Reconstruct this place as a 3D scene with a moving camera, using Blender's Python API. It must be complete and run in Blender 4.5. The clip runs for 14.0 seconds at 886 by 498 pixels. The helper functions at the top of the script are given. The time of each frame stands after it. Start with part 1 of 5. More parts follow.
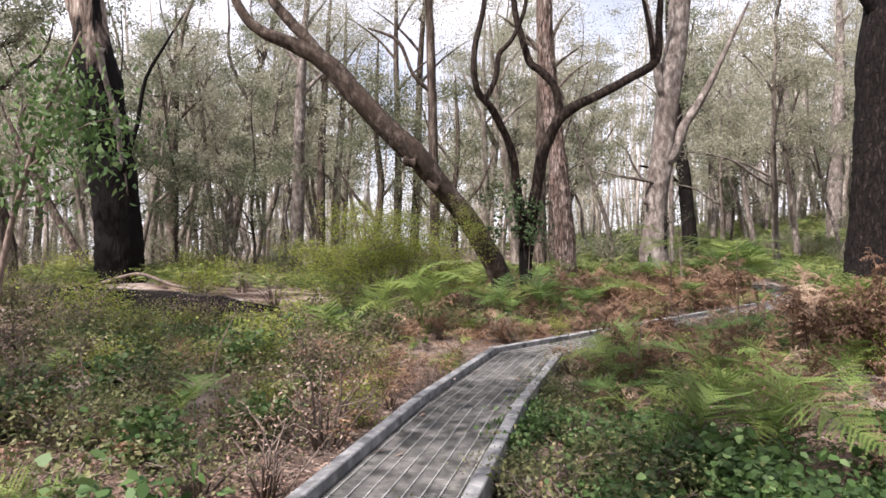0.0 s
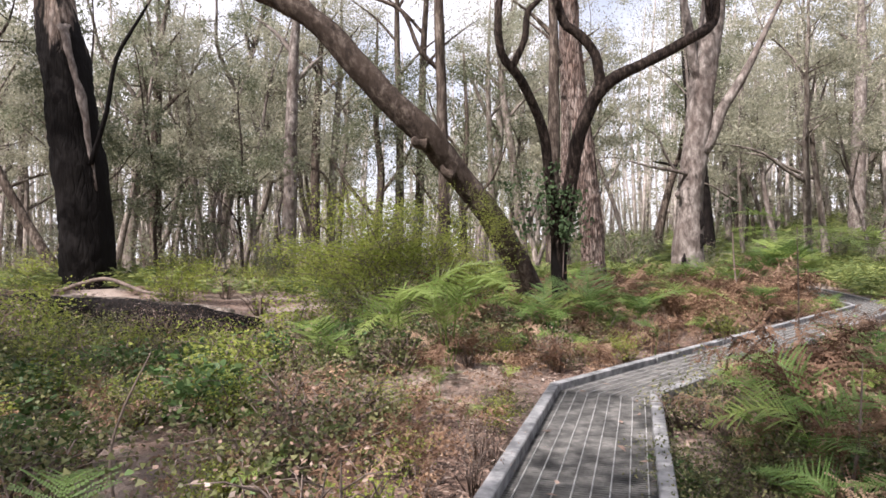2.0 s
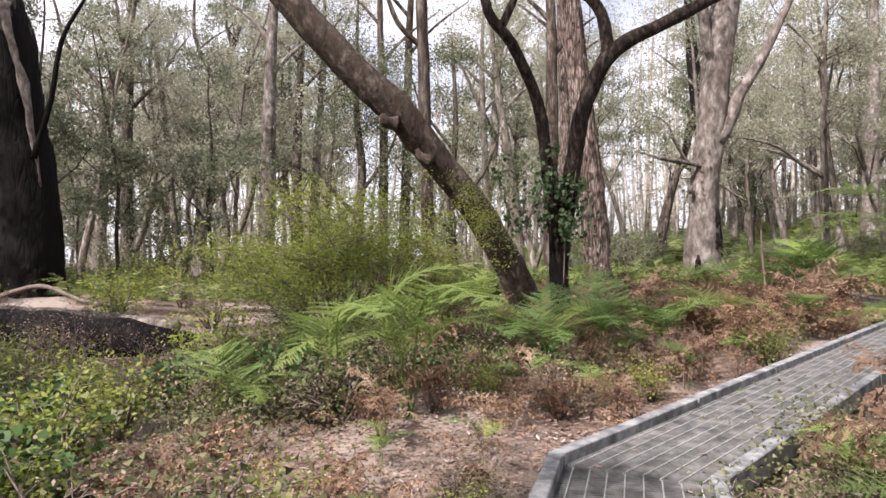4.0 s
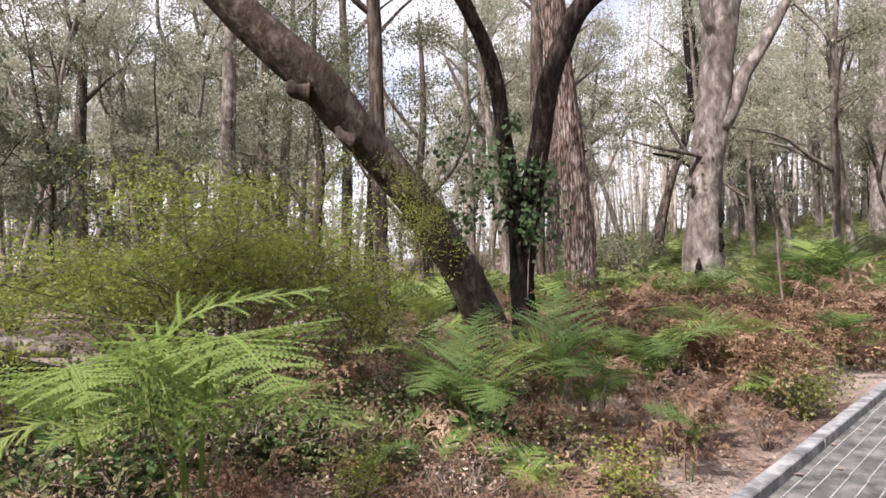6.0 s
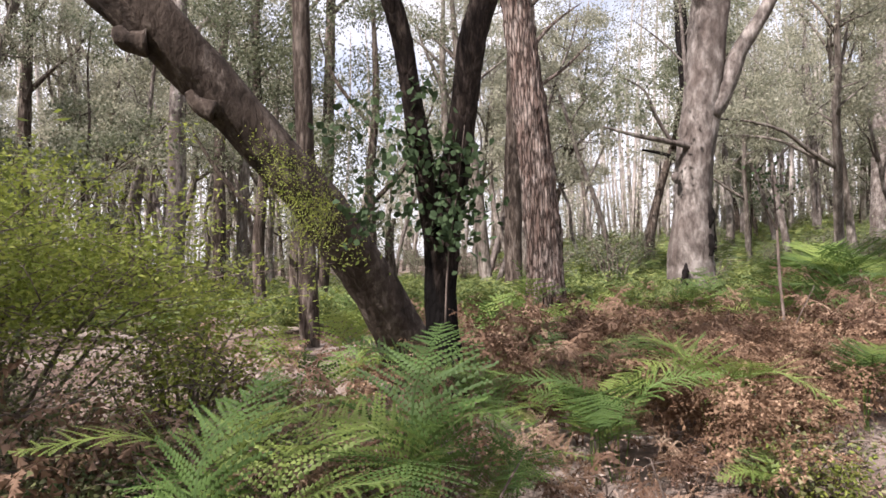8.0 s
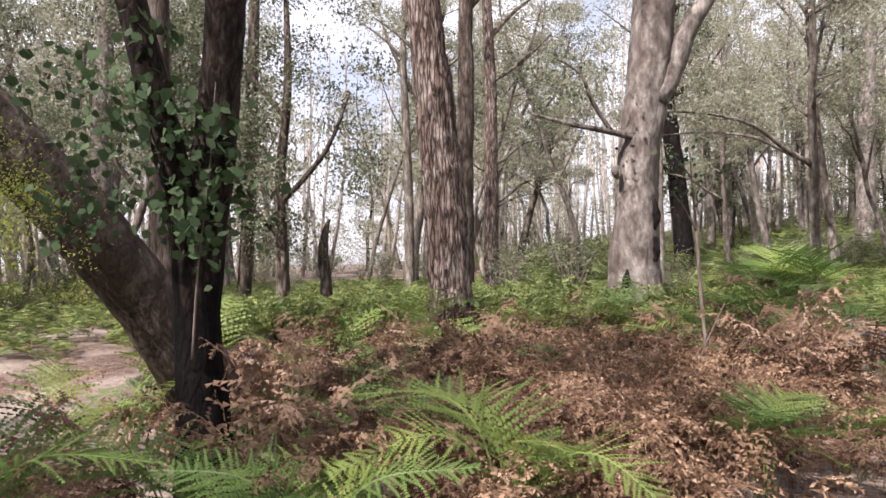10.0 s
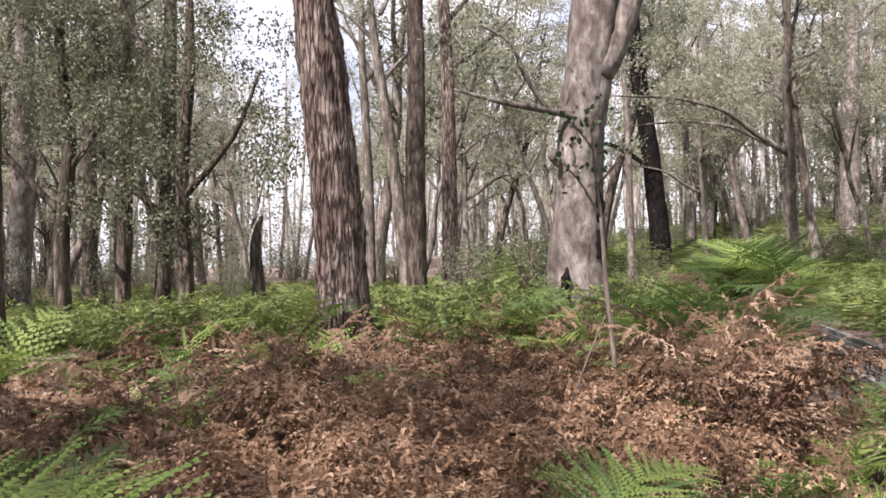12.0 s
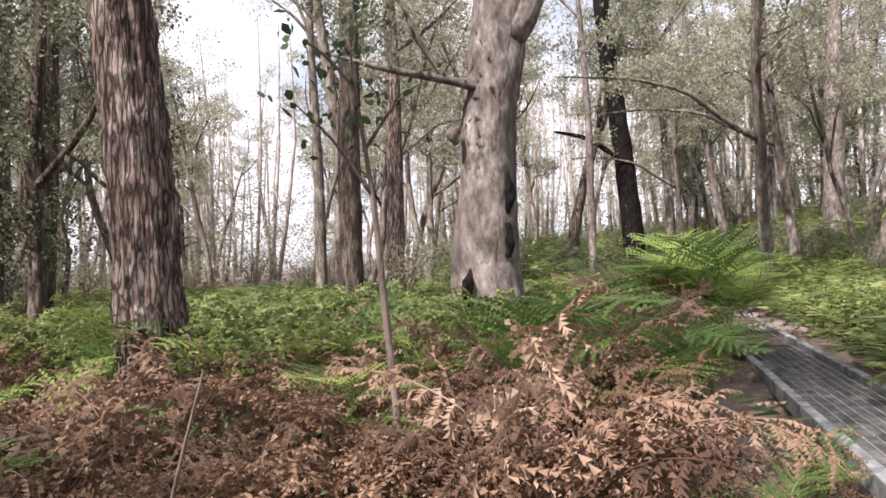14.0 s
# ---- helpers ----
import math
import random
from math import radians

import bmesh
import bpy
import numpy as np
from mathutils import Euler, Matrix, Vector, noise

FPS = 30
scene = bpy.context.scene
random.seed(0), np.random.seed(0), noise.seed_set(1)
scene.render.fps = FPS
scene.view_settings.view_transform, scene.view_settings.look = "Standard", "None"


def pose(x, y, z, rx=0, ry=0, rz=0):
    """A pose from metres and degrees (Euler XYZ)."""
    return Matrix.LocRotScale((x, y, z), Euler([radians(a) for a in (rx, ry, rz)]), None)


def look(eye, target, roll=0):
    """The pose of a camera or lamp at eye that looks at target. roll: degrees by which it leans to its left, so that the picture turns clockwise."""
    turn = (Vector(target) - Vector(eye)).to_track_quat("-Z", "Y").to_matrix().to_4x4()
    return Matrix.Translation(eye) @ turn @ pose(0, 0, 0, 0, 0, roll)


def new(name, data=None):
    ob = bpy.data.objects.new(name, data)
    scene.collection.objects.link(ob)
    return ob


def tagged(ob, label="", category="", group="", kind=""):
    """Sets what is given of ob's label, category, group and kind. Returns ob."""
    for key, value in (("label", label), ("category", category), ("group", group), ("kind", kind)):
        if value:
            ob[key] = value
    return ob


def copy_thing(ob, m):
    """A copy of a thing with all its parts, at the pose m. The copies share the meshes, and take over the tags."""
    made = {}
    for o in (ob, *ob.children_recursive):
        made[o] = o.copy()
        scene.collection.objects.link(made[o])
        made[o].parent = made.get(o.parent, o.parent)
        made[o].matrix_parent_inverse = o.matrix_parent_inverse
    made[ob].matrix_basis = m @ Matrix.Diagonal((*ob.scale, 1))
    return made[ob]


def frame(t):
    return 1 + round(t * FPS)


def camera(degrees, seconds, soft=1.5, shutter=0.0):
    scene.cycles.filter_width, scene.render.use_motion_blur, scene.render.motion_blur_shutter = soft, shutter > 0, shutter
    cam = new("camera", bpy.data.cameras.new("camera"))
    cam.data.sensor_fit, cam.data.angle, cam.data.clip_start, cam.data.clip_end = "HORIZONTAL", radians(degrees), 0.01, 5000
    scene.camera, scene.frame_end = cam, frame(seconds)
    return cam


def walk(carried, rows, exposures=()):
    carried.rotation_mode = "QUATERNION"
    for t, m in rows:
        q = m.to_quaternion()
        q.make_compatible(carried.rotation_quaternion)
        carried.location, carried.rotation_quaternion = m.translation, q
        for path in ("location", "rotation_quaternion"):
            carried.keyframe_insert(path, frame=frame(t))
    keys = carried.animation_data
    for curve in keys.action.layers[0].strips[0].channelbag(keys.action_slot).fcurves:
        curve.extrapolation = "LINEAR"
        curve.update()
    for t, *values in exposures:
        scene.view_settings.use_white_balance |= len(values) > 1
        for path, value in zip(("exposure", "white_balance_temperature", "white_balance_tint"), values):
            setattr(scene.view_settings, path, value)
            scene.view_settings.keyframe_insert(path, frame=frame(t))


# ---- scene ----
cam = camera(69.0, 14.0, soft=1.6)
PATH = [
    (0, (0.038, -0.039, 1.469), (0.025, 1.961, 1.478), -0.2),
    (0.5, (-0.105, 0.675, 1.439), (-0.116, 2.675, 1.451), -0.2),
    (1, (-0.265, 1.328, 1.43), (-0.272, 3.328, 1.443), -0.3),
    (1.5, (-0.377, 2.022, 1.426), (-0.38, 4.022, 1.442), -0.3),
    (2, (-0.433, 2.725, 1.406), (-0.433, 4.725, 1.423), -0.4),
    (2.5, (-0.449, 3.366, 1.368), (-0.45, 5.366, 1.39), -0.3),
    (3, (-0.341, 3.96, 1.32), (-0.34, 5.96, 1.345), -0.5),
    (3.2, (-0.298, 4.168, 1.327), (-0.294, 6.168, 1.353), -0.5),
    (5.3, (0.584, 6.771, 1.425), (0.589, 8.771, 1.454), -0.8),
    (5.5, (0.678, 7.03, 1.419), (0.686, 9.03, 1.449), -0.8),
    (6, (0.929, 7.665, 1.47), (0.939, 9.665, 1.501), -0.9),
    (6.5, (1.154, 8.277, 1.505), (1.167, 10.277, 1.536), -0.7),
    (7, (1.448, 8.873, 1.541), (1.464, 10.873, 1.571), -0.8),
    (7.5, (1.715, 9.426, 1.566), (1.734, 11.426, 1.597), -0.8),
    (8, (2.035, 9.908, 1.556), (2.057, 11.908, 1.588), -0.8),
    (8.2, (2.208, 10.095, 1.577), (2.233, 12.095, 1.608), -0.9),
    (10.3, (4.088, 11.995, 1.587), (4.121, 13.994, 1.628), -0.7),
    (10.5, (4.212, 12.167, 1.584), (4.252, 14.166, 1.624), -1.3),
    (11, (4.621, 12.639, 1.604), (4.667, 14.638, 1.639), -1.2),
    (11.5, (4.987, 13.028, 1.547), (5.035, 15.027, 1.588), -1.4),
    (12, (5.343, 13.412, 1.542), (5.397, 15.411, 1.582), -1.3),
    (12.5, (5.802, 13.843, 1.514), (5.857, 15.842, 1.555), -1.6),
    (13, (6.237, 14.321, 1.544), (6.295, 16.32, 1.582), -1.6),
    (13.5, (6.729, 14.846, 1.523), (6.791, 16.844, 1.563), -1.8),
    (14, (7.147, 15.346, 1.512), (7.215, 17.345, 1.551), -1.9),
]
walk(cam, [(t, look(eye, target, roll)) for t, eye, target, roll in PATH], exposures=[(0, 0.84, 6350, 21), (14, 0.84, 6350, 21)])

# ---- light ----
SUN_AZ, SUN_EL = math.radians(222), math.radians(47)      # clockwise from +y
sun_to = Vector((math.sin(SUN_AZ) * math.cos(SUN_EL), math.cos(SUN_AZ) * math.cos(SUN_EL), math.sin(SUN_EL)))
sun = new("sun", bpy.data.lights.new("sun", "SUN"))
sun.data.energy, sun.data.angle, sun.data.color = 6.0, math.radians(0.6), (1.0, 0.95, 0.87)
sun.matrix_world = look(sun_to * 60, (0, 0, 0))
world = bpy.data.worlds.new("sky")
scene.world = world
world.use_nodes = True
wn, wl = world.node_tree.nodes, world.node_tree.links
wn.clear()
sky = wn.new("ShaderNodeTexSky")
sky.sky_type, sky.sun_disc, sky.sun_elevation, sky.sun_rotation = "NISHITA", False, SUN_EL, SUN_AZ
sky.dust_density = 1.5
wco, wno, wra, wmx, wbg, wou = (wn.new("ShaderNode" + k) for k in ("TexCoord", "TexNoise", "ValToRGB", "Mix", "Background", "OutputWorld"))
wmx.data_type = "RGBA"
wno.inputs["Scale"].default_value, wno.inputs["Detail"].default_value = 3.2, 6
wra.color_ramp.elements[0].position, wra.color_ramp.elements[1].position = 0.36, 0.58
wra.color_ramp.elements[0].color = (0.40, 0.40, 0.40, 1)
wl.new(wco.outputs["Generated"], wno.inputs["Vector"])
wl.new(wno.outputs["Fac"], wra.inputs["Fac"])
wl.new(wra.outputs["Color"], wmx.inputs[0])
wl.new(sky.outputs[0], wmx.inputs[6])
wmx.inputs[7].default_value = (8.2, 8.35, 8.7, 1)
wl.new(wmx.outputs[2], wbg.inputs[0])
wbg.inputs[1].default_value = 0.10
wl.new(wbg.outputs[0], wou.inputs[0])

# ---- materials ----


def material(name):
    m = bpy.data.materials.new(name)
    m.use_nodes = True
    n = m.node_tree.nodes
    return m, n, m.node_tree.links, n["Principled BSDF"]


def ramp(n, stops):
    r = n.new("ShaderNodeValToRGB").color_ramp
    while len(r.elements) < len(stops):
        r.elements.new(0.5)
    for e, (p, c) in zip(r.elements, stops):
        e.position, e.color = p, (*c, 1)
    return n[-1]


def noise_node(n, l, scale, detail=4, stretch=None, rough=0.6):
    co, mp, nz = n.new("ShaderNodeTexCoord"), n.new("ShaderNodeMapping"), n.new("ShaderNodeTexNoise")
    mp.inputs["Scale"].default_value = stretch or (1, 1, 1)
    nz.inputs["Scale"].default_value, nz.inputs["Detail"].default_value, nz.inputs["Roughness"].default_value = scale, detail, rough
    l.new(co.outputs["Object"], mp.inputs["Vector"])
    l.new(mp.outputs["Vector"], nz.inputs["Vector"])
    return nz


def mixed(n, l, fac, a, b, kind="MIX"):
    x = n.new("ShaderNodeMix")
    x.data_type, x.blend_type = "RGBA", kind
    for sock, v in ((x.inputs[0], fac), (x.inputs[6], a), (x.inputs[7], b)):
        if isinstance(v, bpy.types.NodeSocket):
            l.new(v, sock)
        else:
            sock.default_value = v if isinstance(v, float) else (*v, 1)
    return x.outputs[2]


def bark(name, stops, grain=14.0, stretch=(1, 1, 0.18), depth=0.6, blotch=None, char_to=None, rough=0.9, plates=None):
    """Bark: streaked grain along the stem, patches at a larger scale, and char from a fire up to a ragged height."""
    m, n, l, p = material(name)
    g = noise_node(n, l, grain, 6, stretch, 0.7)
    r = ramp(n, stops)
    l.new(g.outputs["Fac"], r.inputs["Fac"])
    col = r.outputs["Color"]
    big = noise_node(n, l, 1.6, 3, (1, 1, 0.5))
    rb = ramp(n, [(0.42, (0, 0, 0)), (0.62, (1, 1, 1))])
    l.new(big.outputs["Fac"], rb.inputs["Fac"])
    if blotch:
        col = mixed(n, l, rb.outputs["Color"], col, mixed(n, l, 0.6, col, blotch))
    crack = None
    if plates:
        size, tall, deep = plates
        co, mp, vo = n.new("ShaderNodeTexCoord"), n.new("ShaderNodeMapping"), n.new("ShaderNodeTexVoronoi")
        mp.inputs["Scale"].default_value = (1, 1, tall)
        vo.feature = "DISTANCE_TO_EDGE"
        vo.inputs["Scale"].default_value, vo.inputs["Randomness"].default_value = size, 1.0
        wob = n.new("ShaderNodeVectorMath")
        wob.operation = "MULTIPLY_ADD"
        l.new(g.outputs["Color"], wob.inputs[0])
        wob.inputs[1].default_value = (0.08, 0.08, 0.08)
        l.new(co.outputs["Object"], wob.inputs[2])
        l.new(wob.outputs[0], mp.inputs["Vector"])
        l.new(mp.outputs["Vector"], vo.inputs["Vector"])
        rc = ramp(n, [(0.0, (1 - deep * 0.85,) * 3), (0.16, (1, 1, 1))])
        l.new(vo.outputs["Distance"], rc.inputs["Fac"])
        col = mixed(n, l, 1.0, col, rc.outputs["Color"], "MULTIPLY")
        crack = rc.outputs["Color"]
    if char_to:
        co, sp = n.new("ShaderNodeTexCoord"), n.new("ShaderNodeSeparateXYZ")
        l.new(co.outputs["Object"], sp.inputs[0])
        edge = noise_node(n, l, 2.2, 5, (1, 1, 0.22))
        ma, mr = n.new("ShaderNodeMath"), n.new("ShaderNodeMapRange")
        ma.operation = "MULTIPLY_ADD"
        l.new(edge.outputs["Fac"], ma.inputs[0])
        ma.inputs[1].default_value = -char_to * 1.3
        l.new(sp.outputs["Z"], ma.inputs[2])
        mr.inputs["From Min"].default_value, mr.inputs["From Max"].default_value = char_to * 0.22, char_to * 0.36
        l.new(ma.outputs[0], mr.inputs["Value"])
        col = mixed(n, l, mr.outputs[0], (0.006, 0.005, 0.0045), col)
    l.new(col, p.inputs["Base Color"])
    p.inputs["Roughness"].default_value = rough
    p.inputs["Specular IOR Level"].default_value = 0.12
    bp = n.new("ShaderNodeBump")
    bp.inputs["Strength"].default_value, bp.inputs["Distance"].default_value = depth, 0.06
    height = g.outputs["Fac"]
    if crack:
        ml = n.new("ShaderNodeMath")
        ml.operation = "MULTIPLY_ADD"
        l.new(crack, ml.inputs[0])
        ml.inputs[1].default_value = 0.8
        l.new(g.outputs["Fac"], ml.inputs[2])
        height = ml.outputs[0]
    l.new(height, bp.inputs["Height"])
    l.new(bp.outputs[0], p.inputs["Normal"])
    return m


def foliage(name, stops, translucent=0.35, per="island", rough=0.55):
    """Leaf: colour varied leaf by leaf (or plant by plant), some light let through."""
    m, n, l, p = material(name)
    if per == "island":
        src = n.new("ShaderNodeNewGeometry").outputs["Random Per Island"]
    else:
        src = n.new("ShaderNodeObjectInfo").outputs["Random"]
    r = ramp(n, stops)
    nz = noise_node(n, l, 2.3, 3)
    ad = n.new("ShaderNodeMath")
    ad.operation = "MULTIPLY_ADD"
    l.new(nz.outputs["Fac"], ad.inputs[0])
    ad.inputs[1].default_value = 0.9
    sb = n.new("ShaderNodeMath")
    sb.operation = "MULTIPLY_ADD"
    l.new(src, sb.inputs[0])
    sb.inputs[1].default_value, sb.inputs[2].default_value = 0.7, -0.3
    l.new(sb.outputs[0], ad.inputs[2])
    l.new(ad.outputs[0], r.inputs["Fac"])
    l.new(r.outputs["Color"], p.inputs["Base Color"])
    p.inputs["Roughness"].default_value = rough
    p.inputs["Specular IOR Level"].default_value = 0.35
    t, mx = n.new("ShaderNodeBsdfTranslucent"), n.new("ShaderNodeMixShader")
    l.new(r.outputs["Color"], t.inputs["Color"])
    mx.inputs[0].default_value = translucent
    l.new(p.outputs[0], mx.inputs[1])
    l.new(t.outputs[0], mx.inputs[2])
    l.new(mx.outputs[0], n["Material Output"].inputs["Surface"])
    return m


BARK_LEAN = bark("bark_grey_brown", [(0.36, (0.018, 0.014, 0.011)), (0.52, (0.06, 0.046, 0.037)), (0.68, (0.18, 0.152, 0.128))], 6, (1, 1, 0.6), 0.9, (0.06, 0.045, 0.035), plates=(9, 0.4, 0.12))
BARK_FORK = bark("bark_dark_brown", [(0.36, (0.011, 0.008, 0.007)), (0.52, (0.034, 0.025, 0.020)), (0.68, (0.10, 0.078, 0.064))], 14, (1, 1, 0.3), 0.8, char_to=2.0, plates=(14, 0.3, 0.4))
BARK_ROUGH = bark("bark_furrowed", [(0.38, (0.09, 0.06, 0.05)), (0.5, (0.22, 0.17, 0.145)), (0.62, (0.40, 0.34, 0.30))], 11, (1, 1, 0.25), 1.0, (0.15, 0.10, 0.08), plates=(17, 0.11, 0.85))
BARK_PALE = bark("bark_pale_smooth", [(0.36, (0.07, 0.057, 0.05)), (0.5, (0.17, 0.147, 0.13)), (0.64, (0.32, 0.29, 0.262))], 5, (1, 1, 0.5), 0.8, (0.09, 0.07, 0.06), plates=(5, 0.35, 0.25))
# bark of the far stems, whitened to put sunlight into its colour
BARK_FAR_SUNLIT = bark("bark_far_sunlit", [(0.36, (0.22, 0.19, 0.165)), (0.5, (0.42, 0.385, 0.35)), (0.62, (0.60, 0.565, 0.52))], 4, (1, 1, 0.35), 0.5, (0.18, 0.15, 0.13))
BARK_CHAR = bark("bark_charred_below", [(0.36, (0.07, 0.052, 0.042)), (0.5, (0.24, 0.19, 0.155)), (0.62, (0.42, 0.36, 0.31))], 5, (1, 1, 0.18), 0.9, (0.08, 0.06, 0.05), char_to=11.5, plates=(5, 0.2, 0.4))
BARK_BLACK = bark("bark_black", [(0.36, (0.006, 0.005, 0.004)), (0.56, (0.014, 0.011, 0.010)), (0.72, (0.06, 0.046, 0.038))], 7, (1, 1, 0.3), 0.9, plates=(8, 0.3, 0.6))
BARK_GUM = bark("bark_grey_gum", [(0.36, (0.07, 0.057, 0.047)), (0.5, (0.18, 0.155, 0.13)), (0.64, (0.36, 0.325, 0.285))], 6, (1, 1, 0.25), 0.7, (0.06, 0.047, 0.038), plates=(8, 0.25, 0.3))
BARK_GUM_DARK = bark("bark_brown_gum", [(0.36, (0.03, 0.023, 0.018)), (0.5, (0.09, 0.07, 0.056)), (0.64, (0.22, 0.185, 0.155))], 8, (1, 1, 0.2), 0.8, (0.04, 0.03, 0.024), plates=(10, 0.2, 0.4))
WOOD_LOG = bark("weathered_log", [(0.36, (0.05, 0.04, 0.036)), (0.5, (0.24, 0.215, 0.19)), (0.64, (0.48, 0.44, 0.40))], 9, (0.25, 1, 1), 0.8)
TWIG = bark("twig_bark", [(0.3, (0.07, 0.055, 0.045)), (0.7, (0.24, 0.19, 0.16))], 20, (1, 1, 0.3), 0.3)
LEAF_GUM = foliage("gum_leaf", [(0.0, (0.07, 0.088, 0.05)), (0.5, (0.175, 0.195, 0.12)), (1.0, (0.34, 0.35, 0.24))], 0.5)
# gum leaf lightened in its colour, to stand for sunlight on far crowns
LEAF_GUM_SUNLIT = foliage("gum_leaf_sunlit", [(0.0, (0.16, 0.17, 0.11)), (0.5, (0.31, 0.31, 0.225)), (1.0, (0.52, 0.50, 0.385))], 0.5)
LEAF_BUSHY = foliage("dark_gum_leaf", [(0.0, (0.05, 0.065, 0.035)), (0.5, (0.11, 0.125, 0.07)), (1.0, (0.24, 0.24, 0.16))], 0.35)
LEAF_BUSH = foliage("bush_leaf", [(0.0, (0.12, 0.155, 0.03)), (0.5, (0.25, 0.30, 0.06)), (1.0, (0.40, 0.42, 0.10))], 0.55)
LEAF_LOW = foliage("low_shrub_leaf", [(0.0, (0.035, 0.042, 0.016)), (0.4, (0.09, 0.105, 0.038)), (0.75, (0.19, 0.19, 0.08)), (1.0, (0.34, 0.30, 0.17))], 0.35)
LEAF_BRAMBLE = foliage("bramble_leaf", [(0.0, (0.035, 0.075, 0.02)), (0.6, (0.075, 0.14, 0.04)), (1.0, (0.19, 0.26, 0.10))], 0.3)
LEAF_VINE = foliage("round_leaf", [(0.0, (0.028, 0.055, 0.022)), (1.0, (0.09, 0.14, 0.06))], 0.25, rough=0.8)
FERN_GREEN = foliage("fern_green", [(0.0, (0.06, 0.115, 0.03)), (0.5, (0.14, 0.22, 0.055)), (1.0, (0.31, 0.37, 0.09))], 0.42, "object")
FERN_BRIGHT = foliage("fern_yellow_green", [(0.0, (0.12, 0.20, 0.045)), (1.0, (0.27, 0.34, 0.095))], 0.5, "object")
FERN_DRY = foliage("fern_dry", [(0.0, (0.05, 0.028, 0.017)), (0.42, (0.15, 0.088, 0.055)), (0.72, (0.27, 0.175, 0.115)), (0.9, (0.44, 0.32, 0.225)), (1.0, (0.70, 0.57, 0.42))], 0.3, "object", 0.8)
FERN_FAR = foliage("fern_far_green", [(0.0, (0.06, 0.095, 0.03)), (0.5, (0.14, 0.185, 0.055)), (1.0, (0.31, 0.33, 0.10))], 0.4)
FERN_FAR_DRY = foliage("fern_far_dry", [(0.0, (0.07, 0.038, 0.022)), (0.5, (0.20, 0.118, 0.07)), (1.0, (0.46, 0.32, 0.21))], 0.3, rough=0.8)
LITTER = foliage("leaf_litter", [(0.0, (0.09, 0.05, 0.035)), (0.5, (0.24, 0.16, 0.12)), (0.88, (0.34, 0.275, 0.225)), (1.0, (0.53, 0.47, 0.41))], 0.1, rough=0.75)


def ground_material():
    m, n, l, p = material("forest_floor")
    a, b, c = noise_node(n, l, 0.35, 4), noise_node(n, l, 9, 6), noise_node(n, l, 45, 4)
    r1 = ramp(n, [(0.3, (0.05, 0.034, 0.026)), (0.55, (0.19, 0.13, 0.10)), (0.75, (0.36, 0.28, 0.23))])
    l.new(b.outputs["Fac"], r1.inputs["Fac"])
    r2 = ramp(n, [(0.35, (0.35, 0.3, 0.26)), (0.7, (1.25, 1.2, 1.15))])
    l.new(c.outputs["Fac"], r2.inputs["Fac"])
    col = mixed(n, l, 1.0, r1.outputs["Color"], r2.outputs["Color"], "MULTIPLY")
    r3 = ramp(n, [(0.45, (0, 0, 0)), (0.62, (0.6, 0.6, 0.6))])
    l.new(a.outputs["Fac"], r3.inputs["Fac"])
    col = mixed(n, l, r3.outputs["Color"], col, (0.40, 0.34, 0.29))
    l.new(col, p.inputs["Base Color"])
    p.inputs["Roughness"].default_value = 0.95
    bp = n.new("ShaderNodeBump")
    bp.inputs["Strength"].default_value, bp.inputs["Distance"].default_value = 0.8, 0.04
    l.new(c.outputs["Fac"], bp.inputs["Height"])
    l.new(bp.outputs[0], p.inputs["Normal"])
    return m


def plain(name, stops, scale, rough, metal=0.0, stretch=None, bump=0.25):
    m, n, l, p = material(name)
    g = noise_node(n, l, scale, 6, stretch)
    r = ramp(n, stops)
    l.new(g.outputs["Fac"], r.inputs["Fac"])
    l.new(r.outputs["Color"], p.inputs["Base Color"])
    p.inputs["Roughness"].default_value, p.inputs["Metallic"].default_value = rough, metal
    bp = n.new("ShaderNodeBump")
    bp.inputs["Strength"].default_value, bp.inputs["Distance"].default_value = bump, 0.01
    l.new(g.outputs["Fac"], bp.inputs["Height"])
    l.new(bp.outputs[0], p.inputs["Normal"])
    return m


GROUND = ground_material()
KERB = plain("grey_weathered_timber", [(0.35, (0.08, 0.08, 0.08)), (0.5, (0.165, 0.17, 0.17)), (0.65, (0.28, 0.28, 0.275))], 7, 0.9, 0, (1, 1, 1))
GRATE = plain("dull_galvanised_steel", [(0.35, (0.055, 0.055, 0.052)), (0.5, (0.115, 0.115, 0.108)), (0.65, (0.21, 0.205, 0.19))], 6, 0.8, 0.1)
ROD = plain("bright_rod_steel", [(0.35, (0.18, 0.18, 0.175)), (0.65, (0.38, 0.38, 0.36))], 12, 0.65, 0.1)
BEARER = plain("dark_bearer_timber", [(0.3, (0.03, 0.026, 0.022)), (0.7, (0.11, 0.095, 0.08))], 9, 0.9)

# ---- mesh helpers ----
rng = np.random.default_rng(7)


def mesh_of(name, verts, faces, mat, smooth=False):
    me = bpy.data.meshes.new(name)
    me.from_pydata([tuple(v) for v in verts], [], faces)
    me.materials.append(mat)
    if smooth:
        me.polygons.foreach_set("use_smooth", [True] * len(me.polygons))
    me.update()
    return me


